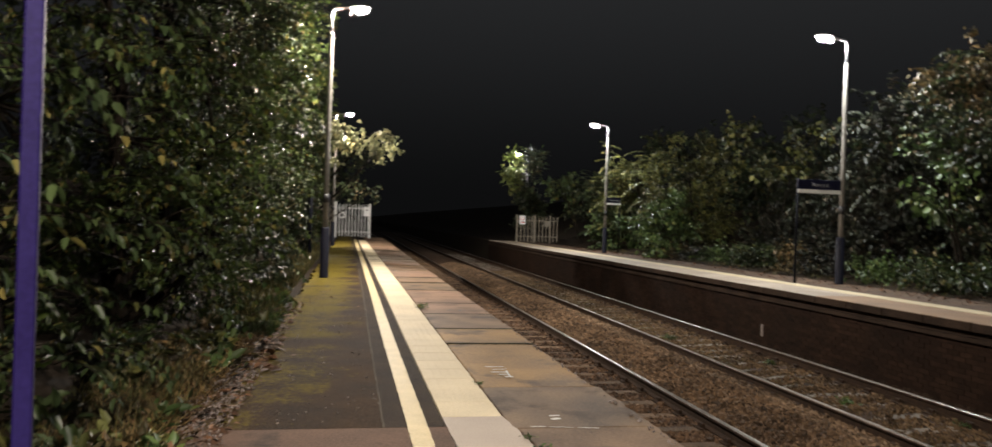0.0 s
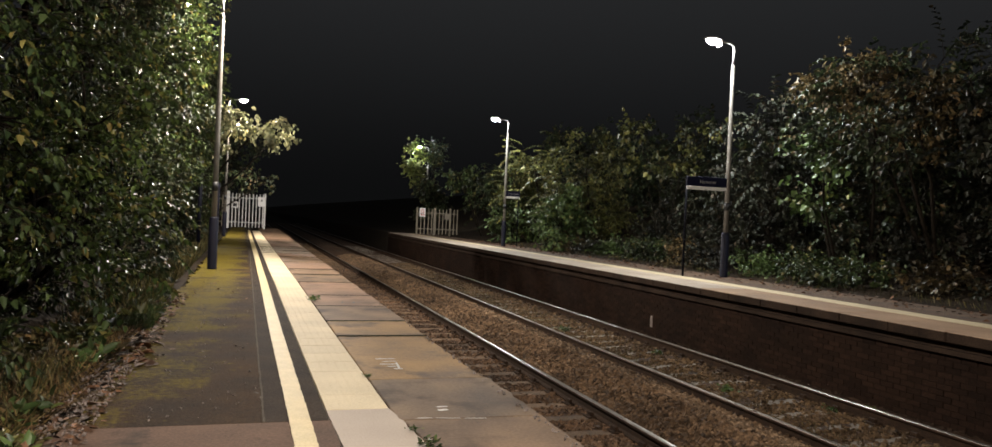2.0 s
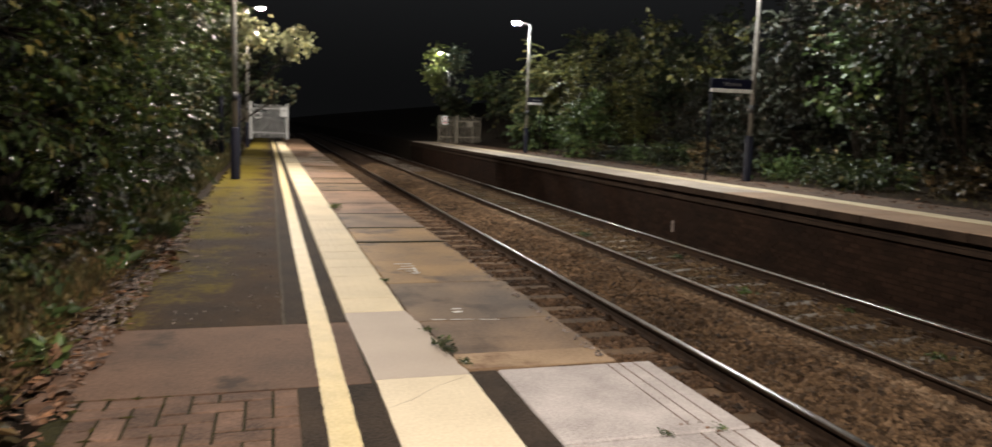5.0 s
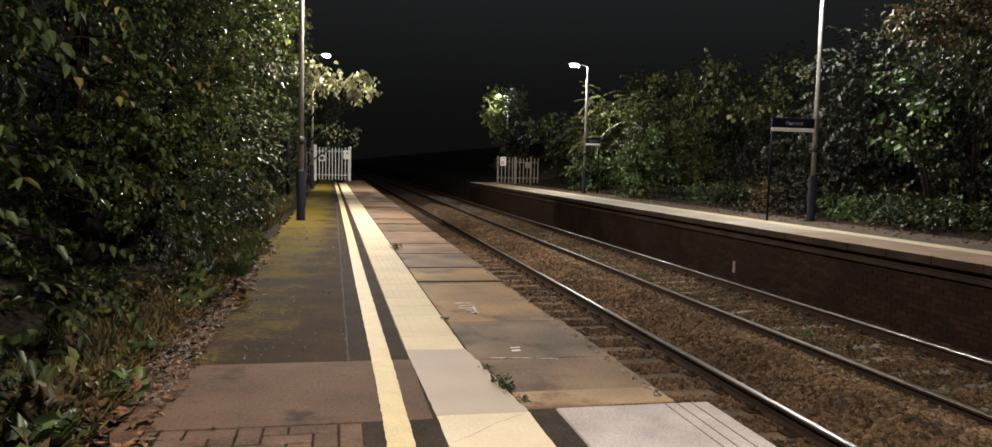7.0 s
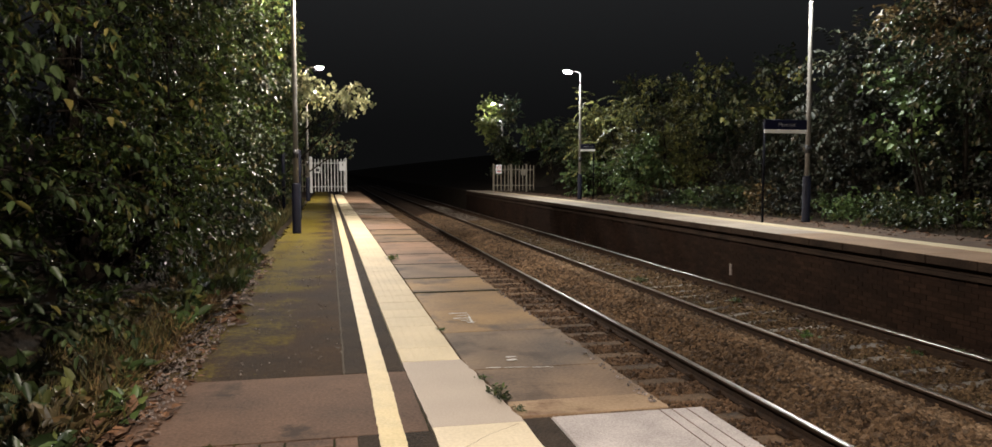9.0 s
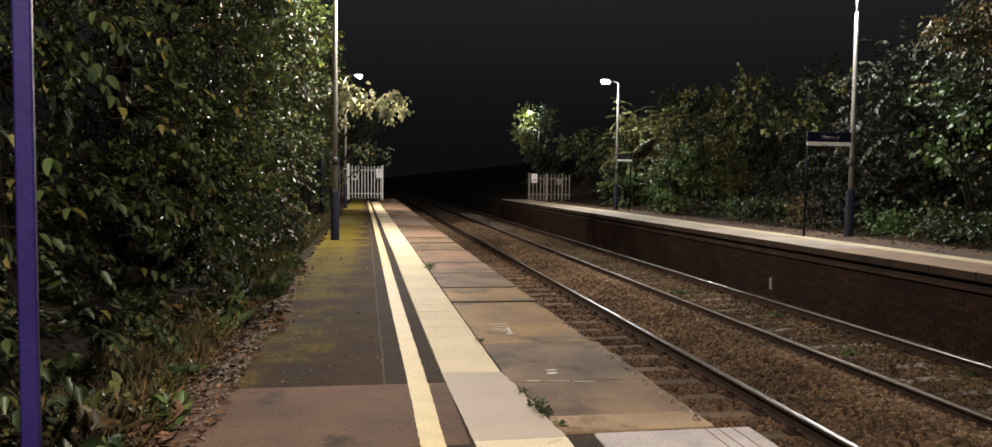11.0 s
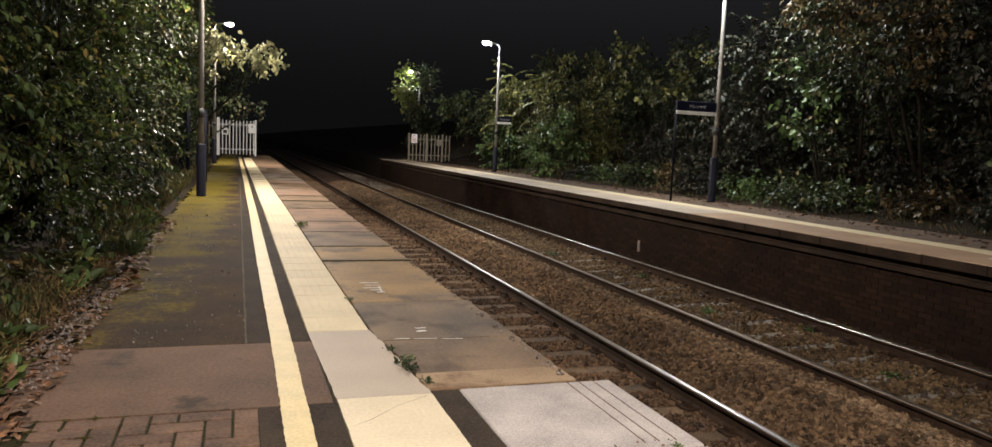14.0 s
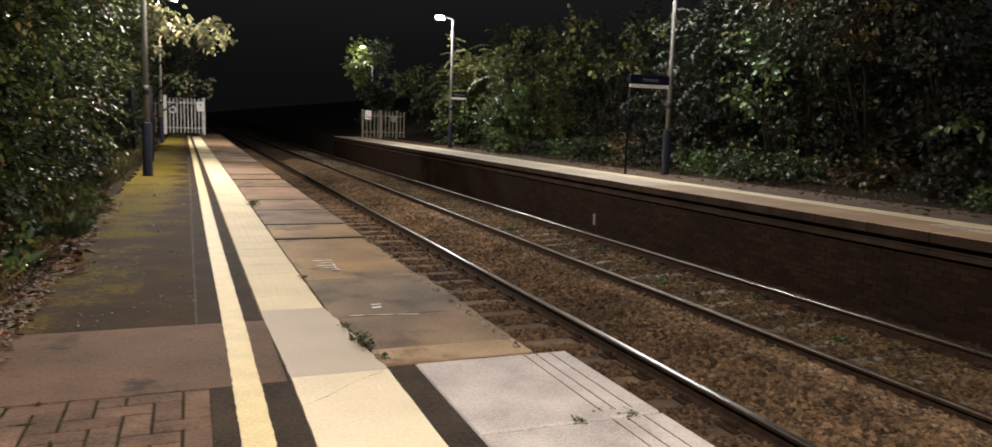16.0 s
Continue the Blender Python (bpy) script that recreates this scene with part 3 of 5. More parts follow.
def stones(name, label, mat, count, xr, yr, size, seed, density=1.0, lift=0.0, top=None, clear=None):
    """Loose angular stones, one mesh of many islands."""
    r = np.random.default_rng(seed)
    x = r.uniform(*xr, count)
    y = yr[0] + (yr[1] - yr[0]) * r.uniform(0, 1, count) ** density
    if clear:
        first, pitch, share = clear
        off = np.abs((y - first + pitch / 2) % pitch - pitch / 2)
        keep = (off > 0.10) | (r.uniform(0, 1, count) > share)
        x, y, count = x[keep], y[keep], int(keep.sum())
    z = (bed_height(x, y) if top is None else np.full(count, top)) + r.uniform(-0.01, 0.02, count) + lift
    cube = np.array([[-1, -1, -1], [1, -1, -1], [1, 1, -1], [-1, 1, -1], [-1, -1, 1], [1, -1, 1], [1, 1, 1], [-1, 1, 1]]) * 0.5
    s = size * r.uniform(0.45, 1.2, (count, 1, 1)) * r.uniform(0.45, 1.25, (count, 1, 3))
    v = cube[None] * s * (1 + r.normal(0, 0.22, (count, 8, 3)))
    a = r.normal(0, 1, (count, 4))
    a /= np.linalg.norm(a, axis=1, keepdims=True)
    w_, x_, y_, z_ = a.T
    rot = np.stack([np.stack([1 - 2 * (y_**2 + z_**2), 2 * (x_ * y_ - z_ * w_), 2 * (x_ * z_ + y_ * w_)], -1),
                    np.stack([2 * (x_ * y_ + z_ * w_), 1 - 2 * (x_**2 + z_**2), 2 * (y_ * z_ - x_ * w_)], -1),
                    np.stack([2 * (x_ * z_ - y_ * w_), 2 * (y_ * z_ + x_ * w_), 1 - 2 * (x_**2 + y_**2)], -1)], 1)
    v = np.einsum("nij,nkj->nki", rot, v) + np.stack([x, y, z], -1)[:, None]
    f = np.array([[0, 3, 2, 1], [4, 5, 6, 7], [0, 1, 5, 4], [1, 2, 6, 5], [2, 3, 7, 6], [3, 0, 4, 7]])
    q = (np.arange(count)[:, None, None] * 8 + f[None]).reshape(-1, 4)
    return tagged(np_object(name, v.reshape(-1, 3), q, mat, smooth=False), label, "ballast", kind="stuff")


stones("ballast", "loose brown ballast stones heaped between the tracks", M["stone"], 52000, (2.25, 4.05), (3.0, 40.0), 0.050, 11, 1.7)
stones("ballast", "paler tan ballast stones along the crest of the heap", M["stone_pale"], 5200, (3.35, 3.92), (3.0, 20.0), 0.048, 15, 1.5, 0.012)
stones("ballast", "dark brown ballast stones between the near rails", M["stone_dark"], 36000, (0.2, 2.2), (3.0, 32.0), 0.043, 12, 1.6, 0.004, clear=(0.25, 0.6395, 0.96))
stones("ballast", "grey weathered ballast stones between the far rails", M["stone_grey"], 26000, (4.1, 5.53), (4.0, 36.0), 0.042, 13, 1.5, -0.004, clear=(0.22, 0.62, 0.62))
stones("ballast", "near-black ballast stones below the far platform wall", M["coping"], 6000, (5.65, 6.4), (4.0, 30.0), 0.05, 14, 1.4)

# ---- railway tracks ----
RAIL = [(-0.07, -0.153), (0.07, -0.153), (0.07, -0.142), (0.014, -0.125), (0.009, -0.05), (0.035, -0.036), (0.035, -0.012), (0.0325, -0.0065), (0.024, -0.0015), (0.010, 0.0), (-0.010, 0.0), (-0.024, -0.0015), (-0.0325, -0.0065), (-0.035, -0.012), (-0.035, -0.036), (-0.009, -0.05), (-0.014, -0.125), (-0.07, -0.142)]


def rail(x, parent, z, inner):
    """A rail whose running corner, on the inner side, is polished."""
    bm = extrude_profile([(x + a, z + b) for a, b in RAIL], [YA, 0, 20, 60, YB])
    for f in bm.faces:
        c = f.calc_center_median()
        bright = c.z > z - 0.0004 or (c.z > z - 0.0075 and (c.x - x) * inner > 0)
        f.material_index = 1 if bright else (2 if c.z > z - 0.0095 else 0)
    return part("rail", bm, [M["rust"], M["steel"], M["worn"]], parent, "worn rail with a bright running surface")


def track(x0, x1, mat, label, first, pitch, top, cant=0.0):
    t = thing("railway_track", pose(0, 0, 0), label, "railway track", "railway tracks")
    rail(x0, t, top + 0.16, 1)
    rail(x1, t, top + 0.16 + cant, -1)
    mid = (x0 + x1) / 2
    s0 = part("sleeper", one_box(-1.25, 1.25, -0.115, 0.115, -0.14, 0.0, bevel=0.016), mat, t)
    tip = math.degrees(math.atan2(cant, x1 - x0))
    s0.location = (mid, first, top)
    chair_bm = bmesh.new()
    box(chair_bm, -0.16, 0.16, -0.09, 0.09, 0, 0.022, 0.004)
    box(chair_bm, -0.12, -0.075, -0.05, 0.05, 0.022, 0.07, 0.006)
    box(chair_bm, 0.075, 0.12, -0.05, 0.05, 0.022, 0.07, 0.006)
    c0 = part("rail_chair", chair_bm, M["rust"], t)
    c0.location = (x0, first, top)
    r = random.Random(int(x0 * 10))
    for n in range(86):
        y = first + n * pitch
        if n:
            shared("sleeper", s0.data, t, pose(mid + r.uniform(-0.02, 0.02), y + r.uniform(-0.02, 0.02), top + cant / 2 + r.uniform(-0.006, 0.004), 0, -tip, r.uniform(-0.6, 0.6)))
        for x in (x0, x1):
            if n or x == x1:
                shared("rail_chair", c0.data, t, pose(x, y, top + (cant if x == x1 else 0.0)))
    return t


track(0.735, 2.24, M["sleeper"], "railway track with brown weathered sleepers beside the near platform", 0.25, 0.6395, -1.045)
track(4.06, 5.565, M["sleeper_grey"], "railway track with grey sleepers sunk in weedy ballast", 0.22, 0.62, -1.06, 0.05)

# ---- near platform ----
Y_END = 52.0
platform = part("platform_near", extrude_profile([(-2.75, -1.2), (-0.12, -1.2), (-0.12, -0.10), (-2.75, -0.10)], [YA, Y_END]), M["mortar"])
tagged(platform, "station platform with a brick face towards the track", "platform", kind="structure")


def ragged(x0, x1, y0, y1, z0, z1, step=0.12, amp0=0.0, amp1=0.0, seed=1, shift=lambda y: 0.0, shift1=None):
    """A thin slab along y whose long edges wander a little."""
    r = random.Random(seed)
    bm = bmesh.new()
    n = max(2, int((y1 - y0) / step))
    rows = []
    for i in range(n + 1):
        y = y0 + (y1 - y0) * i / n
        a, b = x0 + shift(y) + r.uniform(-amp0, amp0), x1 + (shift1 or shift)(y) + r.uniform(-amp1, amp1)
        rows.append([bm.verts.new(p) for p in ((a, y, z0), (b, y, z0), (b, y, z1), (a, y, z1))])
    for p, q in zip(rows, rows[1:]):
        for s in range(4):
            bm.faces.new((p[s], q[s], q[(s + 1) % 4], p[(s + 1) % 4]))
    bm.faces.new(rows[0])
    bm.faces.new(rows[-1][::-1])
    bmesh.ops.recalc_face_normals(bm, faces=bm.faces)
    return bm


def drift(y):
    """The painted line and the tiles bear away from the edge with distance."""
    return float(np.interp(y, (4.8, 8.2, 11.0, 14.0, 16.6, 22.0, 34.0, 52.0), (0.0, -0.025, -0.038, -0.05, -0.07, -0.10, -0.20, -0.33)))


part("asphalt_surface", ragged(-2.76, -1.705, 4.95, Y_END, -0.10, -0.004, 0.22, 0.07, 0.004, 3), M["asphalt_moss"], platform, "dark asphalt overgrown with yellow moss")
part("asphalt_strip", ragged(-1.69, -1.318, 4.95, Y_END, -0.10, -0.003, 0.3, 0.003, 0.0, 4, drift), M["asphalt"], platform, "darker asphalt strip under the painted line")
part("joint_line", ragged(-1.704, -1.691, 4.96, 24.0, -0.10, -0.001, 0.07, 0.004, 0.003, 13, lambda y: drift(y) * 0.5), M["joint_grey"], platform, "pale worn joint along the asphalt")
part("concrete_patch", ragged(-2.80, -1.305, 3.765, 4.94, -0.10, -0.003, 0.1, 0.05, 0.003, 5), M["concrete"], platform, "smooth brown concrete patch")
part("concrete_patch", ragged(-2.80, -1.66, YA, -0.01, -0.10, -0.003, 0.3, 0.05, 0.003, 14), M["concrete"], platform, "smooth brown concrete beyond the paving bricks")
part("asphalt_strip", ragged(-1.6515, -1.285, YA, 3.76, -0.10, -0.003, 0.3, 0.004, 0.002, 6), M["asphalt"], platform)
part("asphalt_strip", ragged(-0.80, -0.655, YA, 3.85, -0.10, -0.004, 0.3, 0.002, 0.002, 7), M["asphalt"], platform)
part("yellow_line", ragged(-1.551, -1.426, YA, 46.0, -0.003, 0.002, 0.035, 0.003, 0.0035, 8, drift), M["yellow"], platform, "worn yellow safety line with ragged edges")
part("grey_patch", ragged(-1.283, -0.806, 3.80, 5.165, -0.10, 0.001, 0.06, 0.003, 0.009, 9, lambda y: -0.032 * (y - 3.8) / 1.365, lambda y: -0.10 * (y - 3.8) / 1.365), M["pad"], platform, "smooth grey resin patch in the tactile strip")
part("buff_patch", ragged(-1.282, -0.806, 2.1, 3.795, -0.10, 0.001, 0.1, 0.002, 0.002, 10), M["buff"], platform, "buff painted concrete patch")
part("buff_patch", ragged(-1.282, -0.806, YA, 2.09, -0.10, 0.001, 0.3, 0.002, 0.002, 10), M["buff"], platform)

# pale slabs at the edge
for y0, y1 in ((2.895, 3.84), (1.90, 2.875), (0.90, 1.88), (-0.10, 0.88), (-1.10, -0.12)):
    bm = one_box(-0.65, 0.21, y0, y1, -0.16, 0.002, bevel=0.008)
    slab = part("pale_slab", bm, M["granite"], platform, "pale grey slab with three drainage grooves")
    for gx_ in (-0.05, 0.02, 0.105):
        part("groove", one_box(gx_, gx_ + 0.006, y0 + 0.07, y1 - 0.004, -0.002, 0.0032), M["concrete"], slab)

# old coping slabs along the edge
JOINTS = [3.86, 4.87, 6.06, 8.17, 9.27, 10.7, 12.05, 14.2, 15.9, 17.3, 19.5, 21.6]
while JOINTS[-1] < Y_END - 1.2:
    JOINTS.append(JOINTS[-1] + 1.2 + 0.5 * random.random())
SLABS = ["slab_tan", "slab_grey", "slab_ochre", "slab_ochre", "slab_tan", "slab_mauve", "slab_mauve", "slab_grey"]
for n, (y0, y1) in enumerate(zip(JOINTS, JOINTS[1:])):
    left = (lambda y: -0.80 - 0.09 * (y - 3.86) / 1.3) if y0 < 4 else (lambda y: -0.898 + drift(y))
    x1 = random.uniform(-0.006, 0.006)
    zt = random.uniform(-0.005, 0.002)
    gap = 0.004 if n in (0, 1) else 0.013
    bm = ragged(0.0, x1, y0 + (0.004 if n == 1 else gap), y1 - gap, -0.16, zt, 0.06, 0.004, 0.012, 60 + n, left, lambda y: 0.035 if y < 6.1 else 0.0)
    edges = [e for e in bm.edges if all(abs(v.co.z - zt) < 1e-6 for v in e.verts) and len(e.link_faces) == 2 and e.calc_face_angle(0) > 0.5]
    bmesh.ops.bevel(bm, geom=edges, offset=0.007, segments=1, affect="EDGES", profile=0.5)
    part("edge_slab", bm, M[SLABS[n] if n < 8 else random.choice(SLABS[4:])], platform)
part("joint_filling", extrude_profile([(-1.34, -0.10), (-0.1, -0.10), (-0.1, -0.022), (-1.34, -0.022)], [3.7, Y_END - 0.1]), M["joint"], platform, "dark mossy joints")

def cross_strip(y, half, seed):
    """Packed dirt in a joint that runs across the platform's edge."""
    bm = ragged(-half, half, -0.90 + drift(y), 0.0, -0.02, 0.0035, 0.05, half * 0.4, half * 0.4, seed)
    for v in bm.verts:
        v.co = Vector((v.co.y, v.co.x + y, v.co.z))
    bmesh.ops.recalc_face_normals(bm, faces=bm.faces)
    return part("joint_dirt", bm, M["joint"], platform, "dark packed dirt in a joint")


for n, y in enumerate(JOINTS[3:20]):
    cross_strip(y, {8.17: 0.028, 9.27: 0.030, 14.2: 0.035}.get(y, 0.010 + 0.0009 * y), 130 + n)
# dark bars that stand in for shading on the relief of the tactile strip
for n in range(5):
    yb = 23.2 + 0.85 * n
    part("rib_shade_bar", one_box(-1.30 + drift(yb), -0.92 + drift(yb), yb, yb + 0.28, -0.01, 0.0065, bevel=0.002), M["joint_grey"], platform, "dark bar painting the shading of the ribs across the tactile strip")
part("tan_repair", ragged(-0.80, 0.025, 3.868, 4.13, -0.02, 0.0045, 0.03, 0.012, 0.008, 77, lambda y: -0.07 * (y - 3.86)), M["slab_sand"], platform, "smooth tan mortar repair at the slab end")

# white survey marks sprayed on the slabs
def strokes(marks, label, mat=M["white"]):
    for x, y, dx, dy, w in marks:
        bm = bmesh.new()
        d = Vector((dx, dy, 0))
        s = Vector((-dy, dx, 0)).normalized() * w
        p = Vector((x, y, 0.0045))
        wob = [0.6, 1.0, 0.8, 1.1, 0.5]
        a = [bm.verts.new(p + d * t / 4 + s * wob[t]) for t in range(5)]
        b = [bm.verts.new(p + d * t / 4 - s * wob[4 - t]) for t in range(5)]
        for t in range(4):
            bm.faces.new((b[t], b[t + 1], a[t + 1], a[t]))
        part("paint_mark", bm, mat, platform, label)


strokes([(-0.735, 6.87, 0.17, -0.01, 0.014), (-0.70, 6.74, 0.13, 0.02, 0.012), (-0.735, 6.63, 0.15, -0.01, 0.016), (-0.69, 6.53, 0.10, 0.0, 0.014), (-0.605, 6.44, 0.02, 0.26, 0.010), (-0.65, 6.43, 0.07, 0.0, 0.020)], "white sprayed mark")
strokes([(-0.61, 5.06, 0.07, 0.02, 0.020), (-0.60, 5.15, 0.075, 0.005, 0.013)], "white sprayed mark")
strokes([(-0.79, 4.89, 0.10, -0.006, 0.007), (-0.67, 4.875, 0.16, -0.02, 0.006), (-0.49, 4.85, 0.14, -0.02, 0.006)], "broken pale paint line")
strokes([(-0.56, 10.98, 0.04, 0.22, 0.012), (-0.52, 11.19, 0.07, -0.10, 0.012), (-0.40, 10.98, 0.03, 0.22, 0.012), (-0.37, 11.19, 0.07, -0.12, 0.012)], "dark sprayed mark", M["black"])
bm = bmesh.new()
tube(bm, [(-1.27, 3.41, 0.0), (-1.15, 3.50, 0.0), (-1.02, 3.64, 0.0), (-0.84, 3.77, 0.0)], [0.0012, 0.002, 0.0015, 0.002], 4)
part("crack", bm, M["concrete"], platform, "thin crack across the buff patch")

# ---- far platform ----
ZF = 0.137
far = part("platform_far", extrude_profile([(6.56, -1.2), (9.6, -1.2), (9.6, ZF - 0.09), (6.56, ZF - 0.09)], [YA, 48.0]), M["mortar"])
tagged(far, "far station platform with a dark brick wall below its edge", "platform", kind="structure")
part("platform_back", ragged(7.86, 9.7, YA, 48.0, ZF - 0.08, ZF - 0.004, 0.3, 0.01, 0.05, 21), M["far_back"], far, "brown littered strip along the hedge")
part("cream_strip", ragged(7.37, 7.77, YA, 46.0, ZF - 0.003, ZF + 0.004, 0.1, 0.006, 0.006, 22), M["tactile"], far, "worn cream tactile strip")
y = -6.0
while y < 47.0:
    ln = 0.9
    bm = one_box(6.36 + random.uniform(-0.004, 0.004), 7.10, y + 0.005, y + ln - 0.005, ZF - 0.135, ZF + random.uniform(-0.002, 0.002), bevel=0.010)
    # sides take the dark coping colour: dirt, and the shade under the edge painted in
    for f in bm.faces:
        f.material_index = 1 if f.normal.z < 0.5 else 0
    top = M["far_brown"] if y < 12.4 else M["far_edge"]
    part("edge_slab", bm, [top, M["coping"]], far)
    part("slab", one_box(7.108, 7.855, y + 0.005, y + ln - 0.005, ZF - 0.08, ZF - 0.004 + random.uniform(-0.002, 0.001), bevel=0.006), M["far_brown"] if y < 12.4 else M["far_slab"], far)
    y += ln
for k in range(9):
    part("tactile_bar", one_box(6.96 + 0.01 * (k % 2), 7.28, 6.25 + 0.1 * k, 6.28 + 0.1 * k, ZF - 0.002, ZF + 0.006, bevel=0.002), M["white"], far, "worn white tactile bar")
part("coping_course", extrude_profile([(6.47, ZF - 0.14), (6.56, ZF - 0.14), (6.56, ZF - 0.225), (6.47, ZF - 0.225)], [YA, 48]), M["coping"], far, "dark stone course")
part("corbel_course", extrude_profile([(6.43, ZF - 0.23), (6.56, ZF - 0.23), (6.56, ZF - 0.29), (6.43, ZF - 0.29)], [YA, 48]), M["coping"], far, "dark stone course")


# ---- lamp columns ----
def lamp_column(x, y, z, side, height, label, colour=WARM, power=1.0):
    """A lamp column: dark sleeve, tapered shaft, bands, bent arm and a lantern over the track (side: which way the arm reaches)."""
    t = thing("platform_lamp", pose(x, y, z), label, "lamp", "platform lamps")
    bm = bmesh.new()
    tube(bm, [(0, 0, 0), (0, 0, 0.02), (0, 0, 1.02), (0, 0, 1.05)], [0.10, 0.092, 0.092, 0.075], 20)
    part("sleeve", bm, M["blue"], t, "dark blue painted base sleeve", True)
    bm = bmesh.new()
    top = height - 0.12
    tube(bm, [(0, 0, 1.03), (0, 0, 2.6), (0, 0, top - 0.55), (0, 0, top - 0.5)], [0.056, 0.051, 0.045, 0.034], 16)
    part("shaft", bm, M["column"], t, "grey steel shaft", True)
    bm = bmesh.new()
    bend = [(0, 0, top - 0.52), (0, 0, top - 0.12)]
    for a in range(1, 7):
        f = math.radians(15 * a)
        bend.append((side * 0.13 * (1 - math.cos(f)), 0, top - 0.12 + 0.13 * math.sin(f)))
    bend.append((side * 0.42, 0, top + 0.05))
    tube(bm, bend, [0.030] * len(bend), 12)
    part("arm", bm, M["head"], t, "dark grey bent arm", True)
    for bz in (1.66,):
        bm = bmesh.new()
        tube(bm, [(0, 0, bz - 0.09), (0, 0, bz + 0.09)], [0.060, 0.060], 16)
        part("band", bm, M["black"], t, "black band round the shaft", True)
    # lantern: a shallow tapered hood with a bowl below
    bm = bmesh.new()
    secs = [(0.36, 0.04, 0.03), (0.42, 0.08, 0.055), (0.52, 0.12, 0.08), (0.70, 0.115, 0.065), (0.79, 0.05, 0.03)]
    rings = []
    for sx, wy, hz in secs:
        rings.append([bm.verts.new((side * sx, math.cos(a) * wy, top + 0.05 + max(0.0, math.sin(a)) * hz)) for a in [math.pi * 2 * i / 14 for i in range(14)]])
    for r0, r1 in zip(rings, rings[1:]):
        for s in range(14):
            bm.faces.new((r0[s], r0[(s + 1) % 14], r1[(s + 1) % 14], r1[s]))
    bm.faces.new(rings[0])
    bm.faces.new(rings[-1])
    bmesh.ops.recalc_face_normals(bm, faces=bm.faces)
    hood = part("lantern", bm, M["head"], t, "grey lantern hood", True)
    bm = bmesh.new()
    bmesh.ops.create_uvsphere(bm, u_segments=16, v_segments=8, radius=1.0)
    for v in bm.verts:
        v.co = Vector((side * 0.60 + v.co.x * 0.145, v.co.y * 0.115, top + 0.045 + v.co.z * (0.11 if v.co.z < 0 else 0.01)))
    # added plate, not a lantern part: blocks the point light from the arm
    part("light_blocker", one_box(min(side * 0.385, side * 0.40), max(side * 0.385, side * 0.40), -0.085, 0.085, top - 0.085, top + 0.075), M["head"], hood)
    part("lens", bm, M["lens"], hood, "glowing white lamp bowl", True)
    data = bpy.data.lights.new("lamp_light", "POINT")
    data.energy, data.color, data.shadow_soft_size = LAMP_WATTS * power, colour, 0.08
    light = new("lamp_light", data)
    light.parent = t
    light.location = (side * 0.60, 0, top - 0.125)
    return t


LAMP = "lit grey lamp column with a dark blue base sleeve"
lamp_column(-2.49, 16.70, 0.0, 1, 5.75, LAMP)
lamp_column(-2.80, 35.2, 0.0, 1, 5.95, LAMP)
lamp_column(-2.35, -1.90, 0.0, 1, 5.75, LAMP, WARM, 1.22)
lamp_column(8.87, 15.85, ZF, -1, 5.60, LAMP, COOL, 0.42)
lamp_column(8.42, 31.06, ZF, -1, 5.40, LAMP, COOL, 0.42)
lamp_column(8.45, 46.3, ZF, -1, 5.40, LAMP, COOL, 0.22)


# ---- station signs ----
def words(text, size, mat, parent, m):
    curve = bpy.data.curves.new("lettering", "FONT")
    curve.body, curve.size, curve.align_x, curve.align_y, curve.extrude = text, size, "CENTER", "CENTER", 0.002
    ob = new("lettering", curve)
    curve.materials.append(mat)
    ob.parent = parent
    ob.matrix_basis = m
    return ob


def name_sign(x, y, z, width, post_x, label, extra=None):
    """A blue name board with a white strip along its foot, on the side of a lamp column and one blue post."""
    t = thing("station_sign", pose(x, y, z), label, "sign", "station signs")
    board = part("board", one_box(-width / 2, width / 2, -0.012, 0.012, 2.10, 2.32, bevel=0.004), M["sign_blue"], t, "dark blue board")
    part("white_strip", one_box(-width / 2, width / 2, -0.016, 0.014, 2.015, 2.098, bevel=0.003), M["sign_white"], t, "white strip along the foot")
    if post_x is not None:
        bm = bmesh.new()
        tube(bm, [(post_x, 0.05, 0), (post_x, 0.05, 2.33)], [0.026, 0.026], 12)
        part("post", bm, M["post_dark"], t, "thin near-black post", True)
    words("Huncoat", 0.125, M["letter"], board, pose(0.02, -0.0165, 2.205, 90, 0, 0))
    return t


name_sign(8.27, 15.80, ZF, 1.06, -0.50, "blue station name sign with white lettering beside a lamp column")
name_sign(8.74, 31.00, ZF, 0.62, 0.28, "blue station name sign with white lettering on the far platform")

# posts half swallowed by the hedge
def sign_post(x, y, top, label, plate):
    t = thing("sign_post", pose(x, y, 0), label, "post", "posts in the hedge")
    bm = bmesh.new()
    tube(bm, [(0, 0, 0), (0, 0, top), (0, 0, top + 0.02)], [0.055, 0.055, 0.03], 12)
    part("shaft", bm, M["blue"], t, "", True)
    if plate:
        part("plate", one_box(-0.14, 0.07, -0.075, -0.06, top - 0.10, top + 0.12, bevel=0.004), M["plate"], t, "small dull plate at the head")
    return t


sign_post(-3.2, 24.4, 2.45, "dark blue post with a small plate, grown over by the hedge", True)
sign_post(-2.62, 21.6, 1.86, "short dark blue post behind the lamp column", False)

# blue post at the hedge
t = thing("blue_post", pose(-2.966, 2.93, 0, 0, 0, 14), "purple-blue square steel post standing in the hedge", "post")
part("shaft", one_box(-0.0285, 0.0285, -0.0285, 0.0285, 0, 3.6, bevel=0.006), M["post_blue"], t)


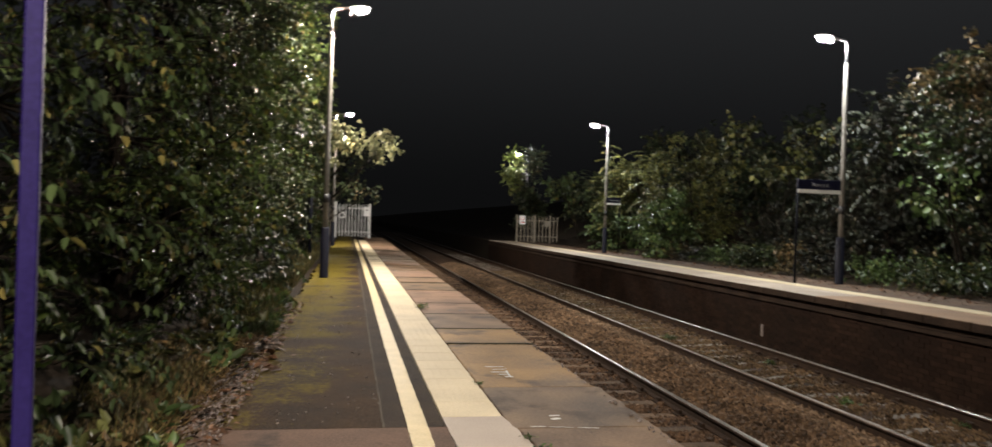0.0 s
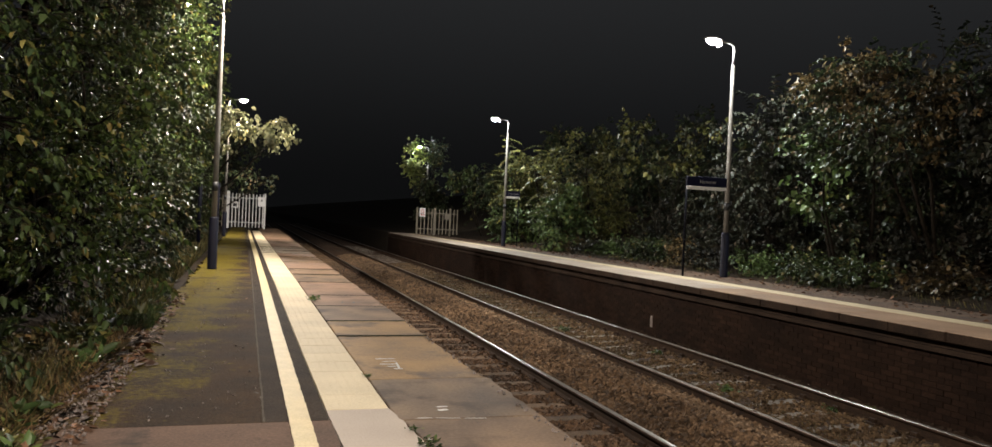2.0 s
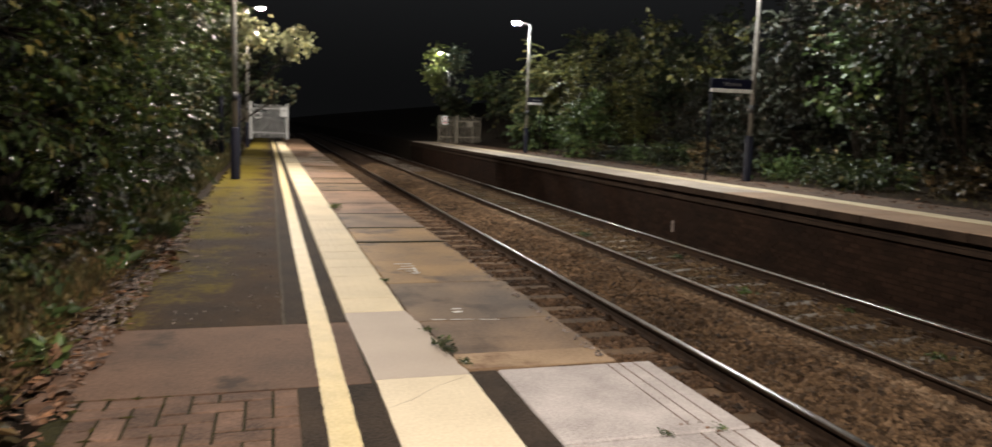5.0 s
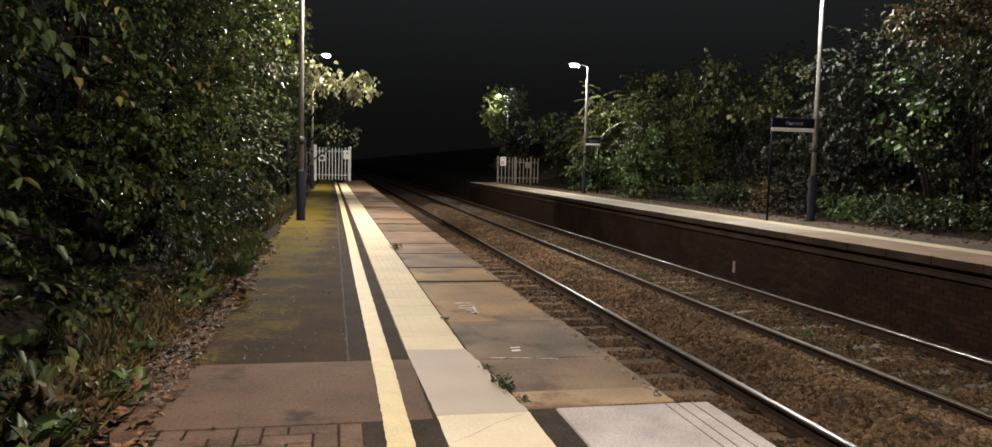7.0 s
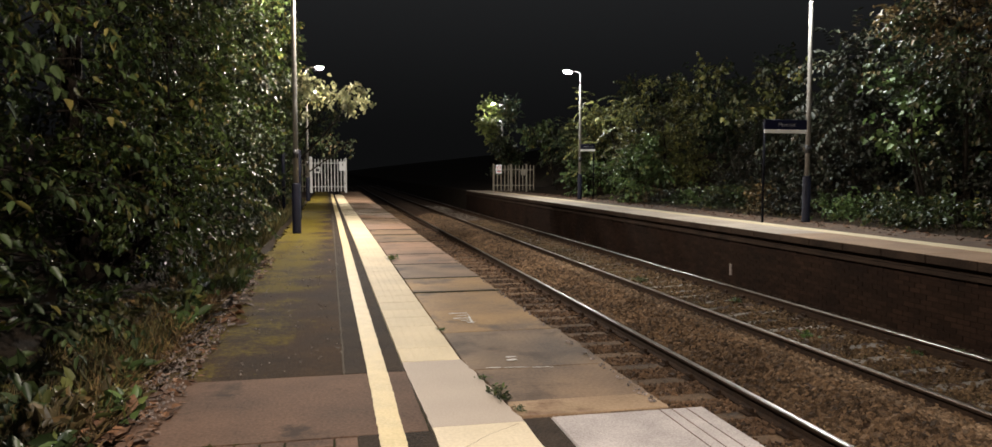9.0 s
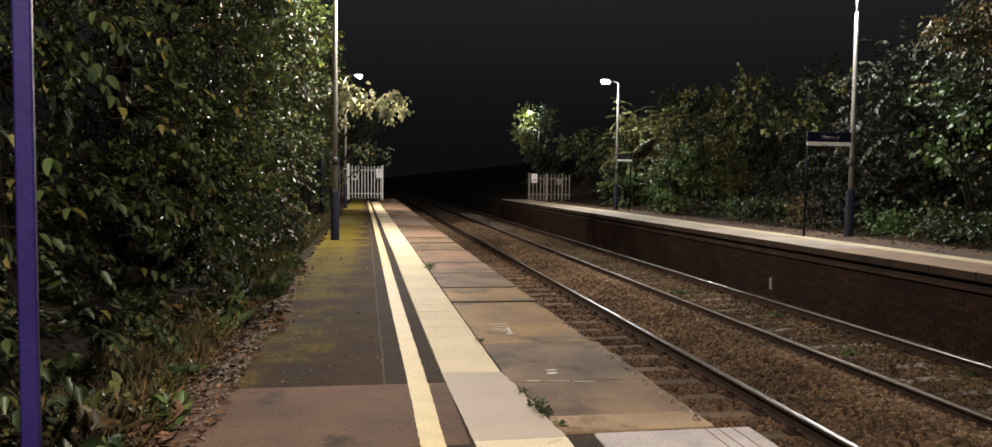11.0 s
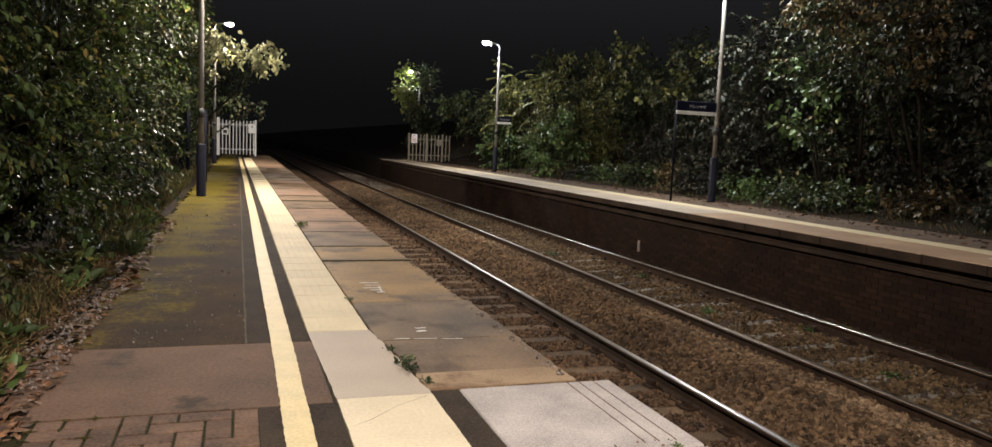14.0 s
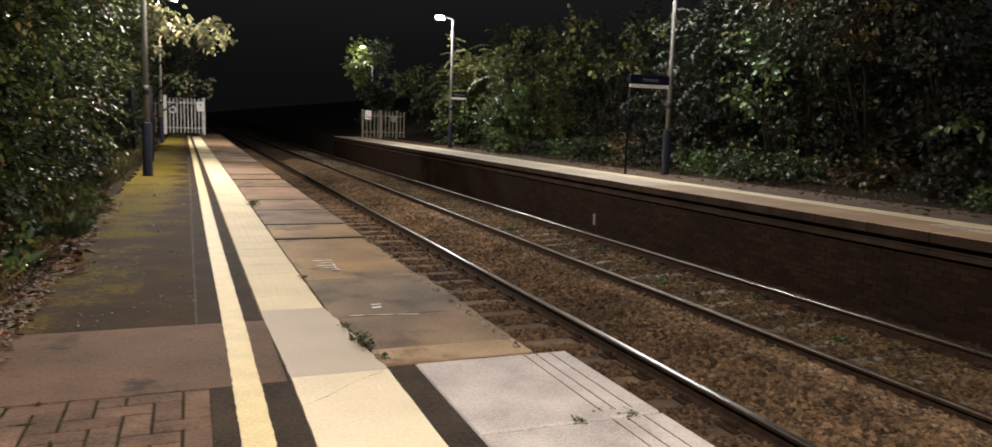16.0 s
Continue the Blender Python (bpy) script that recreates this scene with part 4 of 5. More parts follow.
# ---- palisade fences ----
def pale_bm(h):
    """A W-section pale with a three-pointed head."""
    bm = bmesh.new()
    prof = [(-0.034, 0.012), (-0.022, -0.006), (-0.008, 0.006), (0.008, 0.006), (0.022, -0.006), (0.034, 0.012)]
    heads = [h - 0.10, h - 0.02, h - 0.05, h - 0.05, h - 0.02, h - 0.10]
    front = [[bm.verts.new((x, y, z)) for x, y in prof] for z in (0.08,)][0]
    top = [bm.verts.new((x, y, hz)) for (x, y), hz in zip(prof, heads)]
    for i in range(5):
        bm.faces.new((front[i], front[i + 1], top[i + 1], top[i]))
    r = bmesh.ops.extrude_face_region(bm, geom=bm.faces[:])
    for v in r["geom"]:
        if isinstance(v, bmesh.types.BMVert):
            v.co.y += 0.004
    bmesh.ops.recalc_face_normals(bm, faces=bm.faces)
    return bm


def palisade(name, x0, x1, y, z, h, pitch, mat, label, posts):
    t = thing(name, pose(x0, y, z), label, "fence")
    w = x1 - x0
    for rz in (0.35, h - 0.32):
        part("rail", one_box(0, w, 0.018, 0.06, rz, rz + 0.05, bevel=0.004), mat, t)
    p0 = part("pale", pale_bm(h), mat, t)
    n = int(w / pitch)
    for i in range(1, n + 1):
        shared("pale", p0.data, t, pose(i * pitch, 0, random.uniform(-0.01, 0.01), 0, random.uniform(-0.4, 0.4), 0))
    for px in posts:
        part("post", one_box(px - 0.05, px + 0.05, 0.02, 0.10, 0, h + 0.03, bevel=0.006), mat, t)
    return t


gate = palisade("palisade_gate", -2.95, -0.90, 48.9, 0.0, 2.12, 0.195, M["galv"], "galvanised palisade gate across the platform end, closed", (-0.02, 2.05))
part("gate_post", one_box(-0.14, 0.02, -0.04, 0.09, 0, 2.22, bevel=0.008), M["galv"], gate, "thick galvanised gate post")
lock = part("lock_box", one_box(0.14, 0.52, -0.05, 0.03, 1.22, 1.58, bevel=0.01), M["galv"], gate, "grey lock box")
part("keyhole_plate", one_box(0.22, 0.44, -0.056, -0.051, 1.30, 1.50), M["black"], lock)
palisade("palisade_fence", -4.1, -3.15, 48.95, 0.0, 2.02, 0.195, M["galv_dull"], "galvanised palisade fence panel beside the gate", (0.0,))
t = thing("notice", pose(-1.10, 48.85, 1.36), "white warning notice fixed to the palisade gate", "sign")
part("board", one_box(-0.21, 0.21, -0.012, 0, 0, 0.56, bevel=0.004), M["sign_white"], t)
part("mark", one_box(-0.03, 0.04, -0.015, -0.0125, 0.32, 0.43), M["black"], t)
fence_far = palisade("palisade_fence", 7.36, 9.75, 43.6, ZF, 1.58, 0.215, M["galv_dull"], "dull galvanised palisade fence across the far platform end", (0.0, 1.02, 1.95))
part("lock_box", one_box(1.60, 1.90, -0.03, 0.016, 0.95, 1.3, bevel=0.01), M["galv_dull"], fence_far)
t = thing("notice", pose(7.64, 43.56, ZF + 1.06), "white notice with a red mark on the far fence", "sign")
part("board", one_box(-0.17, 0.17, -0.012, 0, 0, 0.50, bevel=0.004), M["sign_white"], t)
bm = bmesh.new()
tube(bm, [(0, -0.013, 0.33), (0, -0.016, 0.33)], [0.10, 0.10], 20)
ring = part("red_ring", bm, M["sign_red"], t)
bm = bmesh.new()
tube(bm, [(0, -0.0165, 0.33), (0, -0.018, 0.33)], [0.075, 0.075], 20)
part("ring_middle", bm, M["sign_white"], ring)
part("print_bar", one_box(-0.12, 0.12, -0.015, -0.0125, 0.08, 0.13), M["sign_red"], t)
part("print_bar", one_box(-0.12, 0.12, -0.015, -0.0125, 0.16, 0.19), M["black"], t)

# small white marker on the far wall
t = thing("marker_plate", pose(6.499, 14.9, -0.90), "small pale marker plate fixed to the far wall", "marker")
part("plate", one_box(-0.028, 0.0, -0.04, 0.04, 0, 0.24, bevel=0.005), M["chip"], t)


# ---- trees and shrubs ----
def hedge(name, label, seed, x, y, z, lobes, leaf, twigs, mat, per=14, **kw):
    return foliage(name, label, "tree" if "tree" in name else "shrub", (x, y, z), lobes, leaf, per, twigs, mat, seed, **kw)


R = random.Random(3)
# near side: a dense hedge that closes the platform's back
HEDGE = [
    (-4.6, 1.6, 0.085, 240), (-4.55, 3.9, 0.082, 290), (-4.45, 6.2, 0.078, 500), (-4.25, 8.4, 0.075, 1700), (-4.3, 10.9, 0.085, 1500),
    (-4.3, 13.6, 0.09, 1500), (-4.3, 16.8, 0.10, 1300), (-4.4, 20.6, 0.11, 1300), (-4.5, 25.2, 0.12, 1200), (-4.6, 31.0, 0.14, 1000), (-4.7, 37.5, 0.15, 900), (-4.8, 44.5, 0.16, 800),
]
for n, (x, y, leaf, twigs) in enumerate(HEDGE):
    s = 1 + 0.05 * n
    near = n < 3
    lobes = [(x + (0.0 if n < 3 else 0.2), y, 0.75, 0.95, 1.35 * s, 0.75), (x, y, 2.0, 1.15, 1.35 * s, 1.1), (x - 0.05, y + R.uniform(-0.3, 0.3), 3.5, 1.3, 1.5 * s, 1.3),
             (x - 0.05, y + R.uniform(-0.4, 0.4), 5.2, 1.6, 1.6 * s, 1.3), (x - 0.5, y, 7.0, 1.9, 1.8 * s, 1.4)]
    if n == 3:
        lobes += [(-3.35, 8.3, 0.9, 0.45, 0.7, 0.85), (-3.4, 8.6, 2.0, 0.4, 0.6, 0.7)]
    hedge("hedge_tree" if n % 3 == 1 else "hedge_shrub", "dense leafy hedge growing over the platform's back", 40 + n, x, y, 0.05, lobes, leaf, twigs,
          M["shrub"] if near else (M["ivy"] if n % 2 else M["hedge"]), 14, trunk=0.06, group="hedge along the near platform", sprays=64 if near else (20 if n < 6 else 0), clump=0.36 if near else (0.40 if n < 6 else 0.52), wide=0.42 if near else 0.55, dens=1.7, fill=0.07)

# overhanging branch by the second near lamp, lamplight painted into its pale leaves
hedge("overhanging_tree", "tree branch hanging over the platform, its leaves coloured pale as if lamplit", 71, -4.6, 33.5, 0.3,
      [(-2.3, 33.4, 4.95, 1.0, 0.7, 0.45), (-1.2, 33.3, 4.85, 0.9, 0.6, 0.38), (-0.9, 33.3, 4.2, 0.35, 0.4, 0.5), (-3.4, 33.6, 4.6, 1.0, 0.8, 0.8)], 0.20, 110, M["lamplit_leaf"], 11, trunk=0.06, droop=0.7, wide=0.75, clump=0.4)
hedge("overhanging_tree", "thin branch with pale leaves hanging before the gate", 73, -4.4, 40.5, 0.3,
      [(-2.2, 40.5, 2.9, 1.3, 0.6, 0.3), (-0.9, 40.3, 2.7, 0.4, 0.4, 0.35)], 0.16, 40, M["tree"], 9, trunk=0.05, droop=0.6, wide=0.7, clump=0.35)
hedge("platform_end_tree", "dark tree standing behind the palisade gate", 72, -3.6, 53.0, 0.0,
      [(-3.6, 53, 3.0, 2.2, 1.6, 1.8), (-2.9, 52.5, 4.6, 1.6, 1.5, 1.0), (-4.2, 53.5, 6.0, 2.2, 2, 2)], 0.18, 420, M["hedge"], 14)

# far side: trees behind, shrubs and low growth along the platform
TREES = [
    (12.4, 3.0, 5.0, 1.5, "shade_leaf"), (12.3, 7.2, 4.6, 1.5, "shade_leaf"), (11.7, 10.6, 4.9, 1.4, "shade_leaf"), (11.3, 13.9, 5.1, 1.4, "tree"), (11.5, 17.2, 4.4, 1.4, "shade_leaf"),
    (14.9, 20.4, 4.8, 1.6, "hedge"), (14.7, 24.6, 4.3, 1.6, "hedge"), (11.3, 28.9, 4.6, 1.5, "olive"), (10.9, 32.6, 4.5, 1.4, "olive"), (11.6, 37.5, 3.9, 1.5, "hedge"), (12.6, 43.0, 3.6, 1.6, "hedge"),
]
for n, (x, y, h, w, kind) in enumerate(TREES):
    lobes = [(x + 1.0, y, 1.3, w * 0.8, 1.6, 1.0), (x + (0.7 if n < 4 else -0.1), y + R.uniform(-0.6, 0.6), h * 0.47, w, 1.8, 1.2), (x, y + R.uniform(-0.6, 0.6), h * 0.75, w, 1.7, 1.1),
             (x - 0.9, y + R.uniform(-1.2, 1.2), h * 0.62, 0.8, 1.0, 0.7), (x - 0.6, y + R.uniform(-1.0, 1.0), h * 0.88, 0.9, 1.1, 0.6)]
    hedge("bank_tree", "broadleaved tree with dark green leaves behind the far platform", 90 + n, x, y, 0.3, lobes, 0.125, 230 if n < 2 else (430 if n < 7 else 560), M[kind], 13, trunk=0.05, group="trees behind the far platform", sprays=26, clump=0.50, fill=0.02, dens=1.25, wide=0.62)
hedge("autumn_tree", "tree with browning autumn leaves behind the far lamp", 160, 11.4, 12.2, 0.3, [(10.7, 14.1, 4.75, 0.7, 0.9, 0.45), (10.7, 13.0, 4.4, 0.6, 0.9, 0.6), (10.6, 12.2, 3.7, 0.7, 0.9, 0.6)], 0.13, 260, M["brown"], 12, trunk=0.05, clump=0.4, fill=0.05)
# a darker rank of trees further up the bank
for n in range(7):
    y, x, h = 4.0 + n * 6.5, 16.2 + R.uniform(-0.5, 0.8), 4.9 + R.uniform(-0.6, 0.6)
    hedge("bank_tree", "dark tree further up the bank behind the far platform", 190 + n, x, y, 1.4, [(x, y, 3.0, 1.8, 3.2, 2.0), (x, y, h, 2.0, 3.0, 1.6)], 0.20, 420, M["hedge"], 12, trunk=0.12, group="trees up the bank", clump=0.8)
# leafy sprays standing out beside the sign and near the lamp
hedge("young_tree", "young tree with pale green leaves beside the far lamp", 150, 10.5, 14.1, 0.2, [(10.0, 14.0, 3.0, 0.5, 0.7, 0.4), (10.1, 14.6, 2.4, 0.5, 0.7, 0.5)], 0.15, 40, M["bright"], 10, trunk=0.04, wide=0.8, clump=0.35)
hedge("young_tree", "young tree with sparse yellowing leaves", 151, 11.0, 22.5, 0.2, [(10.6, 22.0, 3.2, 0.6, 1.6, 0.5), (10.6, 23.5, 4.3, 0.6, 1.4, 0.6), (10.6, 20.5, 3.8, 0.6, 1.0, 0.4)], 0.17, 46, M["olive"], 9, trunk=0.018, wide=0.75, clump=0.4)
hedge("young_tree", "young tree with a few pale leaves", 152, 11.0, 7.4, 0.2, [(10.6, 9.2, 1.7, 0.4, 0.7, 0.35), (10.5, 8.0, 1.6, 0.4, 0.6, 0.5), (10.6, 7.2, 2.5, 0.4, 0.8, 0.3)], 0.14, 36, M["bright"], 8, trunk=0.03, wide=0.8, clump=0.3)
for n in range(15):
    y = 6.2 + n * 1.62 + R.uniform(-0.3, 0.3)
    w = R.uniform(0.5, 0.9)
    x = 9.75 + R.uniform(-0.05, 0.35)
    tall = R.uniform(0.26, 0.46) if n > 2 else 0.28
    hedge("low_shrub", "low leafy shrub at the back of the far platform", 120 + n, x, y, ZF - 0.03, [(x, y, ZF + tall * 0.55, 0.5, w, tall), (x + 0.4, y + 0.5, ZF + tall, 0.5, 0.6, tall)], 0.10, 120, M[("shrub", "bright", "shade_leaf", "brown", "shrub")[n % 5]], 11, trunk=0.025, group="low shrubs", limbs=False, clump=0.25, wide=0.7)
# undergrowth in darkened leaves, painting the unlit gap below the crowns
for n in range(9):
    y, x = 3.6 + 2.5 * n + R.uniform(-0.3, 0.3), 11.3 + R.uniform(-0.2, 0.3)
    hedge("understorey_shrub", "straggling undergrowth beneath the far trees, its shade put into the leaf colour", 260 + n, x, y, 0.3, [(x, y, 0.75, 0.7, 1.5, 0.6), (x + 0.5, y + 0.6, 1.5, 0.7, 1.4, 0.6), (x + 0.9, y, 2.3, 0.6, 1.3, 0.6)], 0.12, 240, M["shade_leaf"], 12, trunk=0.02, group="undergrowth", limbs=False, clump=0.4, wide=0.6, dens=2.2, fill=0.1)
hedge("bright_bush", "bright green rounded bush beside the far platform", 140, 9.6, 27.6, ZF - 0.03, [(9.5, 27.6, 1.1, 0.8, 0.9, 0.95), (9.8, 28.2, 1.9, 0.7, 0.8, 0.6)], 0.14, 260, M["bright"], 13, trunk=0.04, clump=0.35, wide=0.7)
hedge("bright_bush", "bright green bush behind the far lamp column", 141, 9.9, 34.0, ZF - 0.03, [(9.8, 34.0, 1.1, 0.9, 1.2, 1.0), (10.2, 34.6, 2.3, 0.8, 1.0, 0.8)], 0.15, 240, M["bright"], 13, trunk=0.04, clump=0.35, wide=0.7)
hedge("lit_tree", "tree whose hanging leaves half cover a lamp", 142, 9.8, 47.2, 0.2, [(7.72, 45.9, 5.0, 0.30, 0.22, 0.36), (7.45, 45.8, 3.85, 0.42, 0.4, 0.55)], 0.17, 130, M["lamplit_green"], 11, trunk=0.06, clump=0.35, wide=0.7)
hedge("end_tree", "dark tree hiding the last lamp column", 144, 9.0, 45.4, 0.2, [(8.5, 45.2, 1.7, 0.6, 0.4, 1.2), (8.4, 45.2, 3.2, 0.6, 0.4, 1.0), (8.6, 45.3, 4.7, 0.55, 0.4, 0.6)], 0.18, 260, M["hedge"], 12, trunk=0.05, clump=0.4)
hedge("lit_tree", "tree with leaves drooping behind the far fence", 143, 10.4, 41.0, 0.2, [(8.9, 40.0, 3.6, 0.8, 0.8, 0.6), (10.0, 41, 2.8, 1.0, 1.0, 0.9)], 0.19, 90, M["shrub"], 11, trunk=0.06, droop=0.8, wide=0.7, clump=0.4)


# ---- weeds, grass, litter ----
def blades(name, label, count, xr, yr, z, height, seed, mat, lean=0.35):
    r = np.random.default_rng(seed)
    pos = np.stack([r.uniform(*xr, count), r.uniform(*yr, count), np.full(count, z)], -1)
    d = np.stack([r.normal(0, lean, count), r.normal(0, lean, count), np.ones(count)], -1)
    v, q = leaf_arrays(r, pos, d, height * r.uniform(0.35, 1.2, count), 0.022, 1.5)
    return tagged(np_object(name, v, q, mat), label, "grass", kind="stuff")


blades("verge_grass", "rough grass along the foot of the hedge", 5200, (-3.8, -2.96), (2.2, 7.4), -0.02, 0.17, 301, M["grass"], 0.85)
blades("verge_stems", "dry brown stems along the foot of the hedge", 7500, (-3.6, -2.84), (2.2, 9.5), -0.02, 0.15, 306, M["dry"], 1.1)
blades("verge_grass", "thin grass along the foot of the hedge", 7000, (-3.7, -2.9), (9.0, 34.0), -0.01, 0.24, 302, M["grass"])
blades("verge_grass", "soft green grass tuft beside the platform", 1500, (-3.1, -2.72), (8.6, 9.9), -0.01, 0.15, 303, M["grass_green"])
blades("track_weeds", "small green weeds between the far rails", 6500, (4.2, 5.5), (5.0, 26.0), Z_RAIL - 0.15, 0.075, 304, M["grass"], 0.8)
blades("track_weeds", "low yellow-green weeds spread over the far ballast", 9000, (3.75, 5.5), (10.0, 30.0), Z_RAIL - 0.15, 0.07, 307, M["olive"], 1.0)
blades("edge_grass", "thin grass behind the far platform", 1800, (9.3, 9.9), (8.0, 34.0), ZF - 0.01, 0.16, 305, M["grass"])


def weed(x, y, z, size, seed, mat=M["bright"]):
    r = np.random.default_rng(seed)
    n = 46
    pos = np.stack([r.normal(0, size * 0.35, n), r.normal(0, size * 0.6, n), r.uniform(0.005, size * 0.5, n)], -1)
    d = np.stack([r.normal(0, 1, n), r.normal(0, 1, n), r.uniform(0.1, 0.9, n)], -1)
    v, q = leaf_arrays(r, pos, d, size * r.uniform(0.25, 0.6, n), 0.5)
    v[:, 2] = np.maximum(v[:, 2], 0.002)
    ob = np_object("weed", v, q, mat)
    ob.location = (x, y, z)
    return tagged(ob, "small green weed growing from a joint", "weed", "weeds", kind="stuff")


for n, (x, y, s) in enumerate([(-0.92, 11.3, 0.11), (-0.845, 4.30, 0.075), (-0.83, 4.18, 0.06), (-0.79, 3.98, 0.035), (-0.865, 4.62, 0.04), (-0.91, 6.12, 0.04), (-0.20, 2.885, 0.03), (0.06, 2.885, 0.03)]):
    weed(x, y, 0.0, s, 320 + n)
for n, (x, y, s) in enumerate([(4.75, 9.6, 0.14), (5.4, 8.3, 0.12), (5.95, 8.2, 0.16), (5.2, 12.4, 0.15), (4.6, 15.2, 0.15), (4.9, 6.4, 0.12)]):
    weed(x, y, Z_RAIL - 0.14, s, 340 + n)
for n, (x, y, s) in enumerate([(-2.88, 4.35, 0.17), (-3.0, 5.2, 0.2), (-3.05, 3.5, 0.22), (-2.95, 6.8, 0.18), (-3.1, 8.0, 0.22), (-3.0, 11.2, 0.25)]):
    weed(x, y, -0.01, s, 350 + n)

for n in range(70):
    r = random.Random(500 + n)
    weed(r.uniform(-3.6, -2.85), r.uniform(2.6, 12.0), -0.01, r.uniform(0.10, 0.26), 500 + n, M[("shrub", "olive", "brown")[n % 3]])

for n in range(90):
    r = random.Random(700 + n)
    x = r.uniform(-4.8, -3.3)
    weed(x, r.uniform(1.2, 8.5), max(-0.01, (-3.6 - x) * 0.3), r.uniform(0.12, 0.24), 700 + n, M[("shrub", "hedge", "ivy")[n % 3]])

# fallen leaves and chips along the verge
def litter(name, label, count, xr, yr, z, size, seed, skew=1.0):
    r = np.random.default_rng(seed)
    pos = np.stack([xr[0] + (xr[1] - xr[0]) * r.uniform(0, 1, count) ** skew, r.uniform(*yr, count), np.full(count, z) + r.uniform(0.0, 0.01, count)], -1)
    d = np.stack([r.normal(0, 1, count), r.normal(0, 1, count), r.normal(0, 0.15, count)], -1)
    v, q = leaf_arrays(r, pos, d, size * r.uniform(0.5, 1.3, count), 0.55, 0.25)
    v[:, 2] = np.maximum(v[:, 2], z + 0.001)
    return tagged(np_object(name, v, q, M["dead"]), label, "fallen leaves", kind="stuff")


litter("fallen_leaves", "brown fallen leaves along the edge of the asphalt", 2300, (-3.6, -2.60), (2.8, 12.0), 0.0, 0.065, 401, 0.8)
litter("fallen_leaves", "orange-brown leaves blown together on the asphalt", 22, (-2.75, -2.42), (6.8, 7.8), 0.0, 0.12, 404)
litter("fallen_leaves", "orange-brown leaves blown together by the concrete", 44, (-3.0, -2.62), (3.6, 5.6), 0.0, 0.11, 405)
litter("fallen_leaves", "few scattered leaves on the asphalt", 26, (-2.5, -1.7), (5, 14.0), 0.0, 0.06, 402)
litter("fallen_leaves", "dry bits on the pale slab", 9, (-0.2, 0.02), (2.8, 3.05), 0.003, 0.022, 406)
litter("fallen_leaves", "brown fallen leaves at the back of the far platform", 2200, (8.0, 9.7), (5.0, 40.0), ZF - 0.003, 0.09, 403, 0.6)
tagged(stones("gravel_chips", "pale stone chips spilled along the verge", M["chip"], 800, (-2.96, -2.62), (4.2, 7.0), 0.012, 410, 1.0, 0.0, 0.0), category="gravel")
tagged(stones("gravel_chips", "pale grit scattered over the asphalt", M["chip"], 150, (-2.7, -1.7), (5.0, 14.0), 0.013, 411, 1.4, 0.0, -0.004), category="gravel")

tagged(stones("edge_crumbs", "pale crumbs along the broken slab edge", M["chip"], 130, (-0.045, -0.004), (3.95, 11.0), 0.016, 412, 1.5, 0.0, -0.004), category="rubble")

# ---- paving bricks in herringbone ----
W, L = 0.115, 0.230
BX, BY = -1.648, 3.745
part("brick_bed", one_box(-2.66, BX + 0.004, 0.0, BY, -0.10, -0.006), M["joint"], platform, "mossy sand joints")
for n in range(34):
    r = random.Random(900 + n)
    mx = BX - W * r.randint(5, 8) + r.uniform(-0.006, 0.006)
    my = BY - W * r.randint(0, 6) + r.uniform(-0.006, 0.006)
    wide, deep = (0.035, 0.008) if n % 2 else (0.008, 0.035)
    bm = bmesh.new()
    ring = [bm.verts.new((mx + math.cos(a) * wide * r.uniform(0.5, 1.2), my + math.sin(a) * deep * r.uniform(0.5, 1.2), 0.0012)) for a in [math.tau * k / 11 for k in range(11)]]
    crown = bm.verts.new((mx, my, 0.005))
    for k in range(11):
        bm.faces.new((ring[k], ring[(k + 1) % 11], crown))
    part("moss_tuft", bm, M["moss"], platform, "dark green moss in a brick joint")
meshes = {}


def paver(nx, ny):
    key = (round(nx, 3), round(ny, 3))
    if key not in meshes:
        bm = one_box(-nx / 2 + 0.0055, nx / 2 - 0.0055, -ny / 2 + 0.0055, ny / 2 - 0.0055, -0.06, 0.0, bevel=0.004)
        data = bpy.data.meshes.new("brick")
        bm.to_mesh(data)
        bm.free()
        data.materials.append(M["brick"])
        meshes[key] = data
    return meshes[key]


COLS, ROWS_N = 8, 30
for i in range(COLS):
    for j in range(ROWS_N):
        kind = (i - j) % 4
        x0, y0 = BX - COLS * W + i * W, BY - ROWS_N * W + j * W
        if kind == 0:
            nx, ny = (2 if i + 1 < COLS else 1), 1
        elif kind == 3:
            nx, ny = 1, (2 if j + 1 < ROWS_N else 1)
        elif kind == 1 and i == 0 or kind == 2 and j == 0:
            nx, ny = 1, 1
        else:
            continue
        shared("brick", paver(nx * W, ny * W), platform, pose(x0 + nx * W / 2, y0 + ny * W / 2, random.uniform(-0.002, 0.001), random.uniform(-0.5, 0.5), random.uniform(-0.6, 0.6), random.uniform(-0.6, 0.6)))

